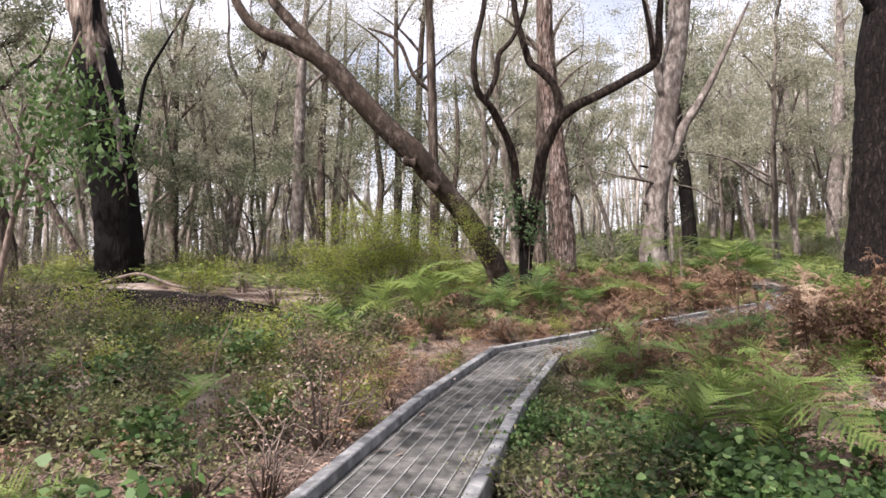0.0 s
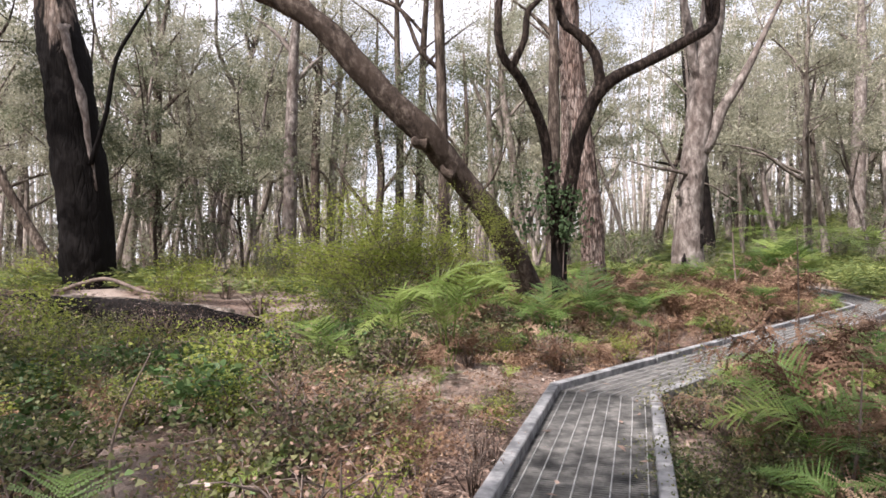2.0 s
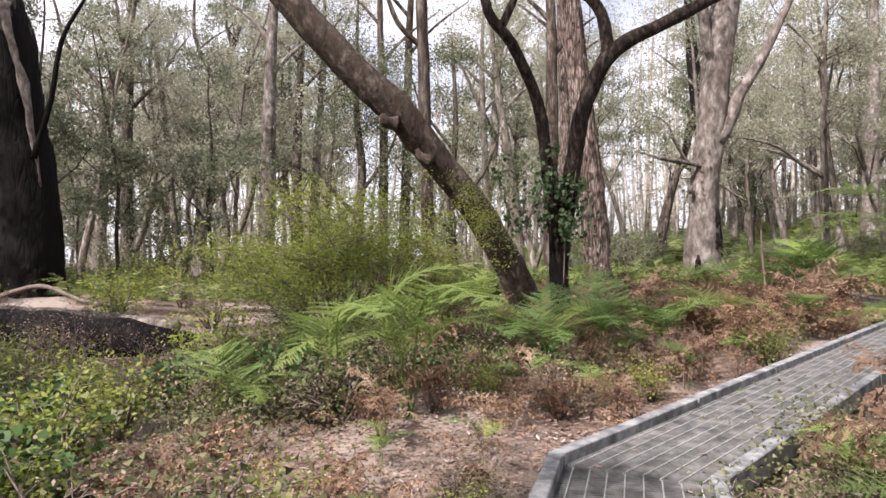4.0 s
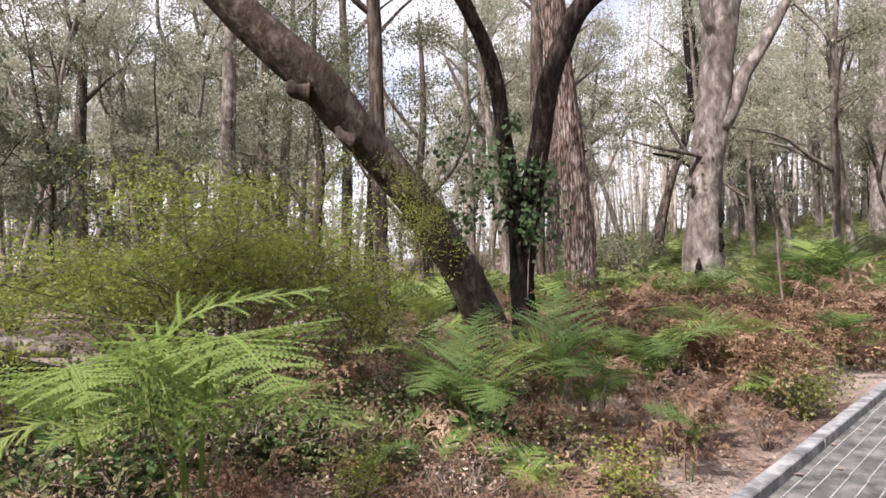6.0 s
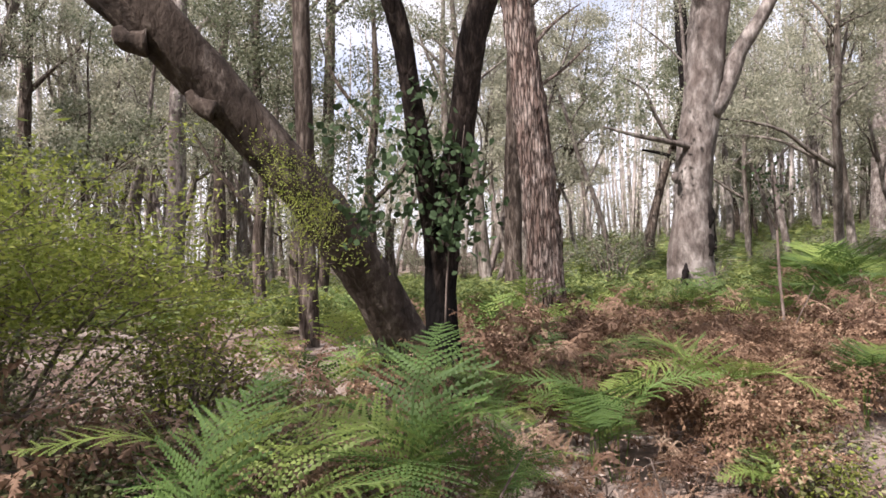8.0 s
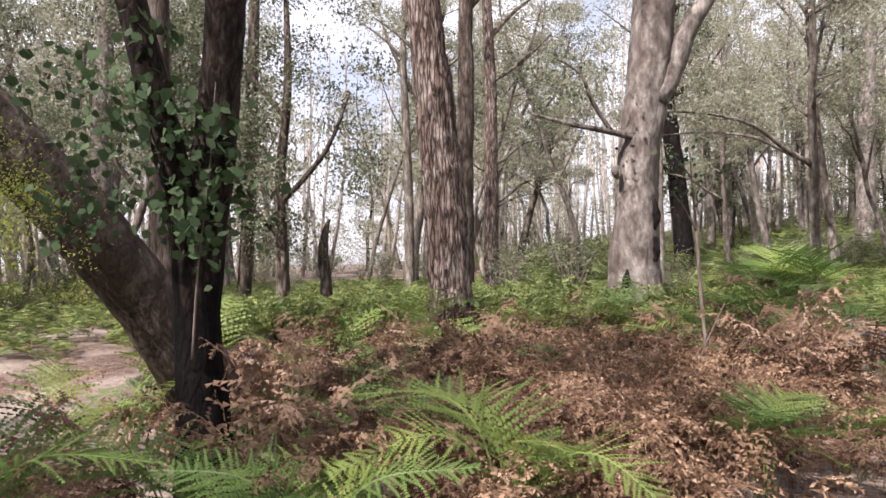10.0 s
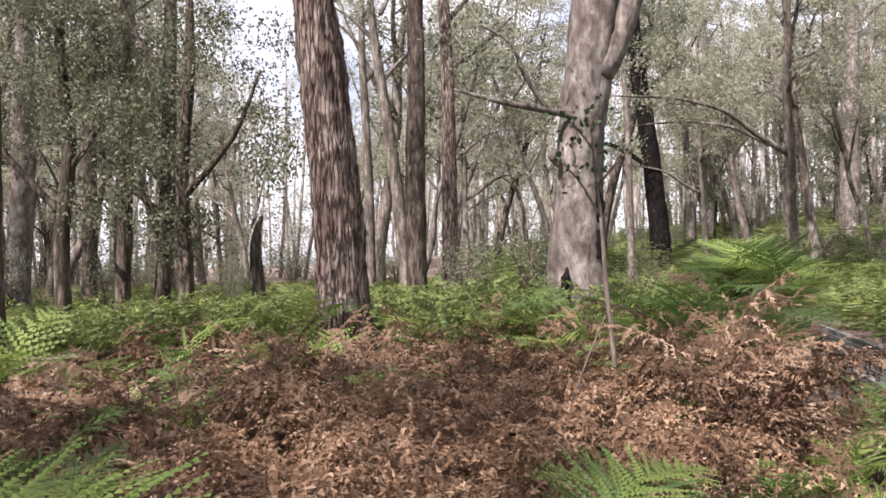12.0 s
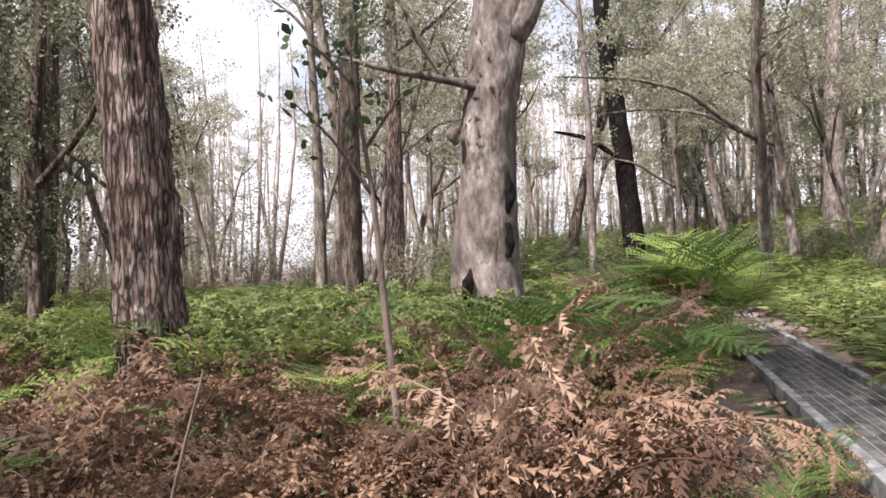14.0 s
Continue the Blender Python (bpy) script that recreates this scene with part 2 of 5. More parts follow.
def mesh_polys(name, pts, k, mat):
    """Loose polygons of k corners each; pts has the shape (n, k, 3)."""
    n = len(pts)
    me = bpy.data.meshes.new(name)
    me.vertices.add(n * k)
    me.vertices.foreach_set("co", np.asarray(pts, dtype=np.float32).ravel())
    me.loops.add(n * k)
    me.loops.foreach_set("vertex_index", np.arange(n * k, dtype=np.int32))
    me.polygons.add(n)
    me.polygons.foreach_set("loop_start", np.arange(0, n * k, k, dtype=np.int32))
    me.polygons.foreach_set("loop_total", np.full(n, k, dtype=np.int32))
    me.materials.append(mat)
    me.update(calc_edges=True)
    return me


def part(name, me, parent, label="", m=None):
    ob = new(name, me)
    ob.parent = parent
    if m is not None:
        ob.matrix_basis = m
    if label:
        ob["label"] = label
    return ob


def thing(name, label, category, group="", kind="", at=(0, 0, 0)):
    ob = new(name)
    ob.location = at
    ob.empty_display_size = 0.1
    return tagged(ob, label, category, group, kind)


def tube(points, radii, sides=10, rough=0.06, seed=0, fine=None, furrow=0.0, lump=0.0):
    """A tapered, slightly uneven stem along a smoothed polyline. Returns vertices and faces."""
    P = [Vector(p) for p in points]
    out, rad = [], []
    steps = fine or 4
    for i in range(len(P) - 1):
        a, b, c, d = P[max(i - 1, 0)], P[i], P[i + 1], P[min(i + 2, len(P) - 1)]
        for k in range(steps):
            t = k / steps
            out.append(0.5 * (2 * b + (c - a) * t + (2 * a - 5 * b + 4 * c - d) * t * t + (3 * b - a - 3 * c + d) * t ** 3))
            rad.append(radii[i] + (radii[i + 1] - radii[i]) * t)
    out.append(P[-1])
    rad.append(radii[-1])
    verts, faces = [], []
    up = Vector((0.3, 0.9, 0.1))
    for i, p in enumerate(out):
        d = (out[min(i + 1, len(out) - 1)] - out[max(i - 1, 0)]).normalized()
        x = d.cross(up).normalized()
        y = d.cross(x)
        for s in range(sides):
            a = 2 * math.pi * s / sides
            w = x * math.cos(a) + y * math.sin(a)
            q = p + w * rad[i]
            f = 1 + rough * 2.0 * noise.noise(q * 1.7 / max(rad[0], 0.12) * 0.35 + Vector((seed, 0, 0))) + rough * noise.noise(q * 6 + Vector((0, seed, 0)))
            if furrow or lump:
                h = p.z
                e = noise.noise(Vector((math.cos(a) * 5.2, math.sin(a) * 5.2, h * 1.1 + seed)))
                e2 = noise.noise(Vector((math.cos(a) * 2.6, math.sin(a) * 2.6, h * 3.4 + seed)))
                f += furrow * (1 - 2.4 * abs(e) ** 0.6 + 0.5 * e2) + lump * noise.noise(Vector((math.cos(a) * 1.1, math.sin(a) * 1.1, h * 0.9 + seed)))
            verts.append(p + w * rad[i] * f)
    for i in range(len(out) - 1):
        for s in range(sides):
            t = (s + 1) % sides
            faces.append((i * sides + s, i * sides + t, (i + 1) * sides + t, (i + 1) * sides + s))
    faces.append(tuple(range(sides - 1, -1, -1)))
    faces.append(tuple((len(out) - 1) * sides + s for s in range(sides)))
    return verts, faces


def joined(tubes):
    V, F = [], []
    for v, f in tubes:
        o = len(V)
        V += v
        F += [tuple(i + o for i in q) for q in f]
    return V, F


def unit(v):
    return v / np.maximum(np.linalg.norm(v, axis=-1, keepdims=True), 1e-9)


def leaves(centres, spread, per, length, width, r, hang=0.5, flat=0.0):
    """Four-cornered pointed leaves scattered in tufts round the centres; hang: how far they point down."""
    c = np.repeat(np.asarray(centres, float), per, axis=0)
    n = len(c)
    off = r.normal(size=(n, 3)) * np.asarray(spread)
    p = c + off
    d = r.normal(size=(n, 3))
    d[:, 2] = d[:, 2] * (1 - flat) - hang * 1.6
    d = unit(d)
    s = unit(np.cross(d, r.normal(size=(n, 3)) * (1 - flat) + flat * np.array((0, 0, 1.0))))
    L = (length * r.uniform(0.6, 1.3, n))[:, None]
    W = (width * r.uniform(0.7, 1.3, n))[:, None]
    nn = np.cross(d, s)
    bend = nn * L * r.uniform(-0.12, 0.12, n)[:, None]
    return np.stack([p - d * L / 2, p + s * W / 2 + bend, p + d * L / 2, p - s * W / 2 + bend], axis=1)


def leaves6(*a, **k):
    """Rounder leaves of six corners, for what stands close."""
    q = leaves(*a, **k)
    b0, s0, tip, s1 = (q[:, i] for i in range(4))
    ax = tip - b0
    return np.stack([b0, s0 - ax * 0.16, s0 + (tip - s0) * 0.45 + (s0 - s1) * 0.08, tip, s1 + (tip - s1) * 0.45 + (s1 - s0) * 0.08, s1 - ax * 0.16], axis=1)


def leaves3(*a, **k):
    """The same leaves with three corners each, for crowns far off."""
    q = leaves(*a, **k)
    return np.stack([q[:, 1], q[:, 3], q[:, 2]], axis=1)


# ---- ground ----


def softplus(u, k=3.0):
    return k * np.log1p(np.exp(np.clip(u / k, -30, 30)))


def floor_z(x, y):
    x, y = np.asarray(x, float), np.asarray(y, float)
    z = -0.16 + 0.05 * np.sin(x * 0.7 + 1.3) * np.cos(y * 0.55) + 0.04 * np.sin(x * 1.9 + y * 1.3)
    z = z + 0.62 * np.exp(-(((x + 13) / 4.5) ** 2 + ((y - 27) / 4.0) ** 2))
    z = z - 0.30 * np.exp(-(((x + 8) / 4.0) ** 2 + ((y - 16.5) / 3.0) ** 2))
    z = z - 0.35 * np.exp(-(((x - 9.6) / 2.2) ** 2 + ((y - 20) / 3.0) ** 2))
    z = z + 0.25 * np.exp(-(((x - 6.5) / 6) ** 2 + ((y - 24.5) / 5) ** 2))
    z = z + 0.095 * softplus(0.95 * x + 0.45 * y - 31, 4.0)
    return z


def axis_steps(lo, hi, near_lo, near_hi, fine, coarse_n):
    a = near_lo - (near_lo - lo) * np.linspace(1, 0, coarse_n, endpoint=False) ** 2.2
    b = np.arange(near_lo, near_hi, fine)
    c = near_hi + (hi - near_hi) * np.linspace(0, 1, coarse_n) ** 2.2
    return np.concatenate([a, b, c])


gx, gy = axis_steps(-900, 900, -20, 30, 0.4, 26), axis_steps(-900, 900, -8, 42, 0.4, 26)
GX, GY = np.meshgrid(gx, gy, indexing="ij")
GZ = floor_z(GX, np.minimum(GY, 120)) - 0.0
GZ = np.minimum(GZ, 14.0)
nx, ny = len(gx), len(gy)
GZ += rng.normal(size=GZ.shape) * 0.012
vid = np.arange(nx * ny).reshape(nx, ny)
quads = np.stack([vid[:-1, :-1], vid[1:, :-1], vid[1:, 1:], vid[:-1, 1:]], axis=-1).reshape(-1, 4)
ground = new("ground", mesh_of("ground", np.stack([GX, GY, GZ], -1).reshape(-1, 3), quads.tolist(), GROUND, True))
tagged(ground, "brown forest floor of leaf litter, twigs and pale sand", "ground", kind="structure")

# ---- boardwalk ----
# left outer edge of the deck, bend by bend
BENDS = [(0.05, -5.0), (-0.94, 3.45), (0.67, 9.42), (9.84, 18.94), (13.6, 30.2)]
EDGE = BENDS[:2] + [(-0.30, 6.2)] + BENDS[2:]
WIDTH, KW, KH = 1.08, 0.10, 0.075


def offset_line(pts, d):
    """The polyline moved d to its right, with mitred bends."""
    out = []
    for i, p in enumerate(pts):
        p = Vector(p)
        dirs = []
        if i > 0:
            dirs.append((p - Vector(pts[i - 1])).normalized())
        if i < len(pts) - 1:
            dirs.append((Vector(pts[i + 1]) - p).normalized())
        ns = [Vector((q.y, -q.x)) for q in dirs]
        n = sum(ns, Vector((0, 0))).normalized()
        out.append(p + n * d / n.dot(ns[0]))
    return out


def box_between(a0, a1, b0, b1, z0, z1, chamfer=0.008):
    """A board with plan corners a0, a1 (one side) and b0, b1 (the other), its upper edges eased."""
    a0, a1, b0, b1 = (Vector((*p[:2], 0)) for p in (a0, a1, b0, b1))
    w0, w1 = (b0 - a0).normalized() * chamfer, (b1 - a1).normalized() * chamfer
    V = []
    for z, s in ((z0, 0), (z1 - chamfer, 0), (z1, 1)):
        for p, q in ((a0, w0), (a1, w1), (b1, -w1), (b0, -w0)):
            V.append(p + q * s + Vector((0, 0, z)))
    F = [(3, 2, 1, 0), (8, 9, 10, 11)]
    for k in (0, 4):
        for i in range(4):
            j = (i + 1) % 4
            F.append((k + i, k + j, k + 4 + j, k + 4 + i))
    return V, F


boardwalk = thing("boardwalk", "narrow grey boardwalk of steel grating with low timber kerbs, winding over the forest floor", "boardwalk", kind="structure")
lines = {d: offset_line(EDGE, d) for d in (0, KW, KW + 0.004, WIDTH - KW - 0.004, WIDTH - KW, WIDTH)}
for i in range(len(EDGE) - 1):
    for o, q in ((0, KW), (WIDTH - KW, WIDTH)):
        A, B = lines[o], lines[q]
        L = (Vector(A[i + 1]) - Vector(A[i])).length
        cuts = max(1, round(L / 2.4))
        for k in range(cuts):
            t0, t1 = k / cuts + 0.0015, (k + 1) / cuts - 0.0015
            lift = random.uniform(-0.003, 0.003)
            v, f = box_between(A[i].lerp(A[i + 1], t0), A[i].lerp(A[i + 1], t1), B[i].lerp(B[i + 1], t0), B[i].lerp(B[i + 1], t1), -0.09, KH + lift)
            part("kerb_board", mesh_of("kerb_board", v, f, KERB), boardwalk)
    A, B = lines[KW + 0.004], lines[WIDTH - KW - 0.004]
    a, b, c, d = A[i], A[i + 1], B[i], B[i + 1]
    along = (b - a).normalized()
    across = Vector((along.y, -along.x))
    s0, s1 = max(0, (c - a).dot(along)), min((b - a).length, (d - a).dot(along))
    lo, hi = min(0, (c - a).dot(along)), max((b - a).length, (d - a).dot(along))
    wid = (c - a).dot(across)
    panel = 1.9
    start = lo
    while start < hi - 0.02:
        end = min(start + panel, hi)
        V, F, rods = [], [], []
        s = start + 0.02

        def clip(u):
            """Where a bar at u along the run starts and ends between the mitres."""
            x0, x1 = 0.0, wid
            k0, k1 = (c - a).dot(along) / wid, ((d - b).dot(along)) / wid
            if k0 > 0 and u < k0 * wid:
                x1 = u / k0
            if k0 < 0 and u < 0:
                x0 = u / k0
            L = (b - a).length
            if k1 < 0 and u > L + k1 * wid:
                x1 = (u - L) / k1
            if k1 > 0 and u > L:
                x0 = (u - L) / k1
            return x0, x1
        while s < end - 0.004:
            x0, x1 = clip(s)
            if x1 - x0 > 0.03:
                p0, p1 = a + along * s + across * x0, a + along * s + across * x1
                w = along * 0.003
                for p in (p0 - w, p0 + w, p1 + w, p1 - w):
                    V += [(p.x, p.y, -0.03), (p.x, p.y, 0.0)]
                o = len(V) - 8
                F += [(o + 1, o + 3, o + 5, o + 7), (o, o + 1, o + 7, o + 6), (o + 2, o + 4, o + 5, o + 3), (o, o + 2, o + 3, o + 1), (o + 4, o + 6, o + 7, o + 5)]
            s += 0.037
        jog = random.uniform(-0.012, 0.012)
        for k in range(8):
            x = (k + 0.5) / 8 * wid + jog
            u0, u1 = start + 0.015, end - 0.015
            while u0 < u1 and not clip(u0)[0] <= x <= clip(u0)[1]:
                u0 += 0.02
            while u1 > u0 and not clip(u1)[0] <= x <= clip(u1)[1]:
                u1 -= 0.02
            if u1 - u0 > 0.05:
                p0, p1 = a + along * u0 + across * x, a + along * u1 + across * x
                v, f = box_between(p0 - across * 0.0045, p1 - across * 0.0045, p0 + across * 0.0045, p1 + across * 0.0045, -0.008, 0.004, 0.002)
                rods.append((v, f))
        if F:
            g = part("grating_panel", mesh_of("grating_panel", V, F, GRATE), boardwalk)
            for v, f in rods:
                part("cross_rod", mesh_of("cross_rod", v, f, ROD), g)
        x0, x1 = clip(start + 0.03)
        p0, p1 = a + along * (start + 0.03) + across * x0, a + along * (start + 0.03) + across * x1
        v, f = box_between(p0, p1, p0 + along * 0.09, p1 + along * 0.09, -0.26, -0.034)
        part("bearer", mesh_of("bearer", v, f, BEARER), boardwalk, "dark timber bearer")
        for p in (p0 + across * 0.02, p1 - across * 0.10):
            z = float(floor_z(p.x, p.y)) - 0.15
            v, f = box_between(p, p + along * 0.09, p + across * 0.09, p + along * 0.09 + across * 0.09, z, -0.262)
            if z < -0.30:
                part("post", mesh_of("post", v, f, BEARER), boardwalk)
        start = end

# ---- large trees with their own shapes ----


def limbs_tree(name, limbs, mat, label, tufts, leaf_mat, leaf=(0.19, 0.062), per=75, spread=0.42, sides=12, seed=0, extra=(), four=False, furrow=0.0, lump=0.0, fine=6):
    """A tree from its limbs (points, radii); tufts: crown centres. The first limb is the trunk."""
    base = limbs[0][0][0]
    top = thing(name, label, "tree", at=base)
    o = Vector(base)
    for i, (pts, radii) in enumerate(limbs):
        v, f = tube([Vector(p) - o for p in pts], radii, sides if i == 0 else max(7, min(12, sides - 4)), 0.07, seed + i, fine if i == 0 else 4, furrow if i == 0 else 0.0, lump if i == 0 else 0.0)
        part("trunk" if i == 0 else "limb", mesh_of(name, v, f, mat, True), top)
    for v, f, mt, nm in extra:
        part(nm, mesh_of(nm, [q - o for q in v], f, mt, True), top)
    if len(tufts):
        r = np.random.default_rng(100 + seed)
        q = (leaves6 if four else leaves3)(np.asarray(tufts, float) - np.array(base), spread, per, leaf[0], leaf[1], r, 0.55)
        part("crown", mesh_polys("crown", q, q.shape[1], leaf_mat), top)
    return top


def canopy(cx, cy, cz, rx, ry, rz, n, seed):
    r = np.random.default_rng(seed)
    d = unit(r.normal(size=(n, 3))) * (r.uniform(0, 1, (n, 1)) ** 0.45)
    return np.array((cx, cy, cz)) + d * np.array((rx, ry, rz))


limbs_tree("leaning_tree", [
    ([(1.90, 18.4, -0.4), (1.56, 18.0, 0.62), (1.14, 17.6, 1.5), (0.46, 17.15, 2.47), (-0.30, 16.75, 3.42), (-0.82, 16.45, 4.0), (-2.05, 16.2, 5.2), (-2.9, 16.05, 6.15), (-3.7, 16.0, 6.62), (-4.5, 16.0, 6.95), (-5.05, 16.0, 7.45), (-5.6, 16.1, 8.7), (-6.4, 16.4, 11.0)],
     [0.36, 0.32, 0.30, 0.29, 0.30, 0.30, 0.27, 0.24, 0.19, 0.15, 0.12, 0.10, 0.05]),
    ([(-2.9, 16.05, 6.15), (-3.45, 16.05, 6.8), (-4.0, 16.1, 7.4), (-4.4, 16.1, 8.0), (-4.7, 16.2, 9.6), (-5.3, 16.0, 11.5)], [0.17, 0.15, 0.14, 0.12, 0.09, 0.04]),
    ([(-4.6, 16.0, 9.2), (-3.4, 15.6, 10.4), (-2.6, 15.2, 11.4)], [0.07, 0.05, 0.02]),
], BARK_LEAN, "grey-brown leaning gum trunk with a burl, rising from bracken", np.concatenate([canopy(-5.5, 15.6, 11.3, 3.0, 2.6, 1.6, 60, 1), canopy(-2.6, 15.0, 12, 2, 2, 1.2, 22, 2)]), LEAF_GUM, seed=3, sides=24, lump=0.16,
    extra=[(*tube([(-0.78, 16.25, 3.72), (-0.96, 16.2, 3.74), (-1.02, 16.15, 3.86)], [0.14, 0.11, 0.04], 9, 0.2, 5), BARK_LEAN, "burl"),
           (*tube([(-0.22, 16.55, 3.12), (-0.38, 16.5, 3.18), (-0.46, 16.45, 3.3)], [0.13, 0.10, 0.04], 9, 0.2, 8), BARK_LEAN, "burl")])

limbs_tree("forked_tree", [
    ([(2.14, 16.70, -0.35), (2.11, 16.70, 0.50), (2.08, 16.70, 1.35), (2.20, 16.66, 2.20), (2.34, 16.51, 3.10), (2.44, 16.39, 3.80), (2.66, 16.28, 4.40), (2.90, 16.20, 4.85), (3.35, 16.25, 5.17), (3.85, 16.35, 5.42), (4.80, 16.55, 5.95), (5.42, 16.75, 6.35), (5.60, 16.85, 6.90), (5.65, 16.95, 7.70), (5.90, 16.95, 10.00)],
     [0.25, 0.19, 0.175, 0.16, 0.15, 0.145, 0.145, 0.145, 0.13, 0.12, 0.115, 0.115, 0.10, 0.09, 0.04]),
    ([(2.08, 16.70, 1.20), (1.99, 16.65, 2.00), (1.87, 16.46, 2.80), (1.66, 16.15, 4.00), (1.18, 15.79, 4.92), (0.77, 15.65, 5.45), (0.72, 15.65, 6.40), (0.96, 15.65, 7.50), (1.20, 15.75, 9.60)], [0.15, 0.125, 0.115, 0.10, 0.09, 0.085, 0.08, 0.07, 0.03]),
    ([(0.98, 15.70, 5.15), (1.25, 15.70, 5.75), (1.32, 15.75, 6.30), (1.66, 15.75, 6.70), (2.00, 15.85, 7.60), (2.10, 15.95, 9.00)], [0.075, 0.07, 0.065, 0.055, 0.05, 0.02]),
    ([(2.90, 16.21, 4.82), (2.78, 16.15, 5.55), (2.42, 16.15, 6.00), (2.12, 16.15, 6.25), (1.92, 16.15, 6.90), (1.74, 16.15, 7.70), (1.50, 16.05, 10.00)], [0.12, 0.10, 0.10, 0.095, 0.085, 0.075, 0.03]),
    ([(5.42, 16.75, 6.30), (5.30, 16.65, 7.20), (5.00, 16.55, 8.40)], [0.07, 0.06, 0.03]),
    # two limbs added above the view; with the last two canopies they shade the deck
    ([(1.2, 15.75, 9.4), (1.7, 14.6, 11.0), (2.3, 13.0, 12.3)], [0.05, 0.04, 0.015]),
    ([(1.7, 14.6, 11.0), (2.9, 14.5, 12.0), (4.1, 14.5, 12.5)], [0.035, 0.028, 0.012]),
], BARK_FORK, "dark forked tree with two stems and crooked limbs", np.concatenate([canopy(5.2, 16, 10.4, 2.6, 2.4, 1.5, 45, 3), canopy(1.4, 15.5, 10.3, 2.2, 2.2, 1.4, 45, 4), canopy(2.2, 12.9, 12.5, 2.2, 2.0, 1.0, 60, 14), canopy(4.0, 14.5, 12.6, 2.4, 2.2, 1.0, 90, 15)]), LEAF_GUM, seed=11)

limbs_tree("rough_barked_tree", [
    ([(4.28, 22.5, -0.3), (4.20, 22.5, 0.6), (4.13, 22.5, 2.0), (4.02, 22.5, 3.5), (3.85, 22.5, 5.2), (3.55, 22.5, 8.0), (3.45, 22.5, 11), (3.4, 22.7, 17)], [0.44, 0.36, 0.34, 0.32, 0.30, 0.29, 0.25, 0.12]),
    ([(3.45, 22.5, 10.5), (5.2, 22.2, 12.5), (6.2, 22, 14.5)], [0.14, 0.10, 0.04]),
    ([(3.45, 22.5, 12.0), (1.6, 22.8, 13.5), (0.6, 23, 15)], [0.13, 0.09, 0.04]),
], BARK_ROUGH, "tall tree with thick furrowed grey and reddish bark", canopy(3.3, 22.5, 15.5, 3.6, 3.4, 2.6, 130, 5), LEAF_GUM, seed=23, sides=56, furrow=0.11, fine=34)

limbs_tree("pale_gum_tree", [
    ([(8.12, 25.3, -0.3), (8.13, 25.3, 0.6), (8.15, 25.3, 1.7), (8.22, 25.3, 3.0), (8.36, 25.3, 4.4), (8.55, 25.3, 6.0), (8.82, 25.3, 8.0), (9.2, 25.3, 11), (9.5, 25.3, 15), (9.7, 25.3, 20)], [0.74, 0.58, 0.51, 0.45, 0.43, 0.44, 0.44, 0.40, 0.30, 0.12]),
    ([(8.6, 25.2, 4.9), (9.0, 25.1, 5.6), (9.25, 25.0, 6.35), (9.65, 24.9, 7.0), (10.05, 24.8, 7.7), (10.5, 24.8, 8.6), (11.6, 24.6, 11)], [0.26, 0.22, 0.19, 0.17, 0.14, 0.10, 0.04]),
    ([(8.8, 25.2, 6.9), (8.35, 25.1, 7.9), (8.1, 25.0, 9.4), (7.6, 25.0, 12)], [0.20, 0.18, 0.15, 0.06]),
    ([(8.25, 25.1, 4.1), (7.6, 24.9, 4.22), (6.7, 24.7, 4.35), (5.9, 24.6, 4.55)], [0.08, 0.065, 0.05, 0.02]),
    ([(7.6, 24.9, 4.22), (7.2, 24.8, 4.8), (6.9, 24.7, 5.4), (6.3, 24.6, 5.7)], [0.05, 0.045, 0.03, 0.012]),
    ([(9.4, 25.3, 13), (7.4, 25, 15.5), (6.2, 25, 17)], [0.16, 0.12, 0.05]),
], BARK_PALE, "massive pale gum with smooth blotched bark and a broken limb", np.concatenate([canopy(9.3, 25, 16.5, 4.5, 4, 3, 130, 6), canopy(6.6, 24.7, 5.4, 0.9, 0.7, 0.6, 9, 7)]), LEAF_GUM, extra=[(*tube([(8.44, 24.93, 2.2), (8.50, 24.92, 2.5), (8.46, 24.95, 2.85)], [0.04, 0.085, 0.03], 8, 0.45, 2), BARK_BLACK, "knot"),
           (*tube([(8.42, 24.86, 1.55), (8.48, 24.85, 1.8), (8.44, 24.9, 2.05)], [0.04, 0.08, 0.03], 8, 0.4, 4), BARK_BLACK, "knot"),
           (*tube([(7.86, 24.82, 0.75), (7.82, 24.82, 1.1), (7.88, 24.92, 1.4)], [0.05, 0.10, 0.03], 8, 0.4, 7), BARK_BLACK, "knot"),
           (*tube([(7.75, 25.05, 3.3), (7.66, 24.95, 3.4), (7.76, 25.05, 3.52)], [0.04, 0.09, 0.03], 8, 0.3, 6), BARK_PALE, "knot")], seed=31, sides=32, lump=0.10, fine=10)

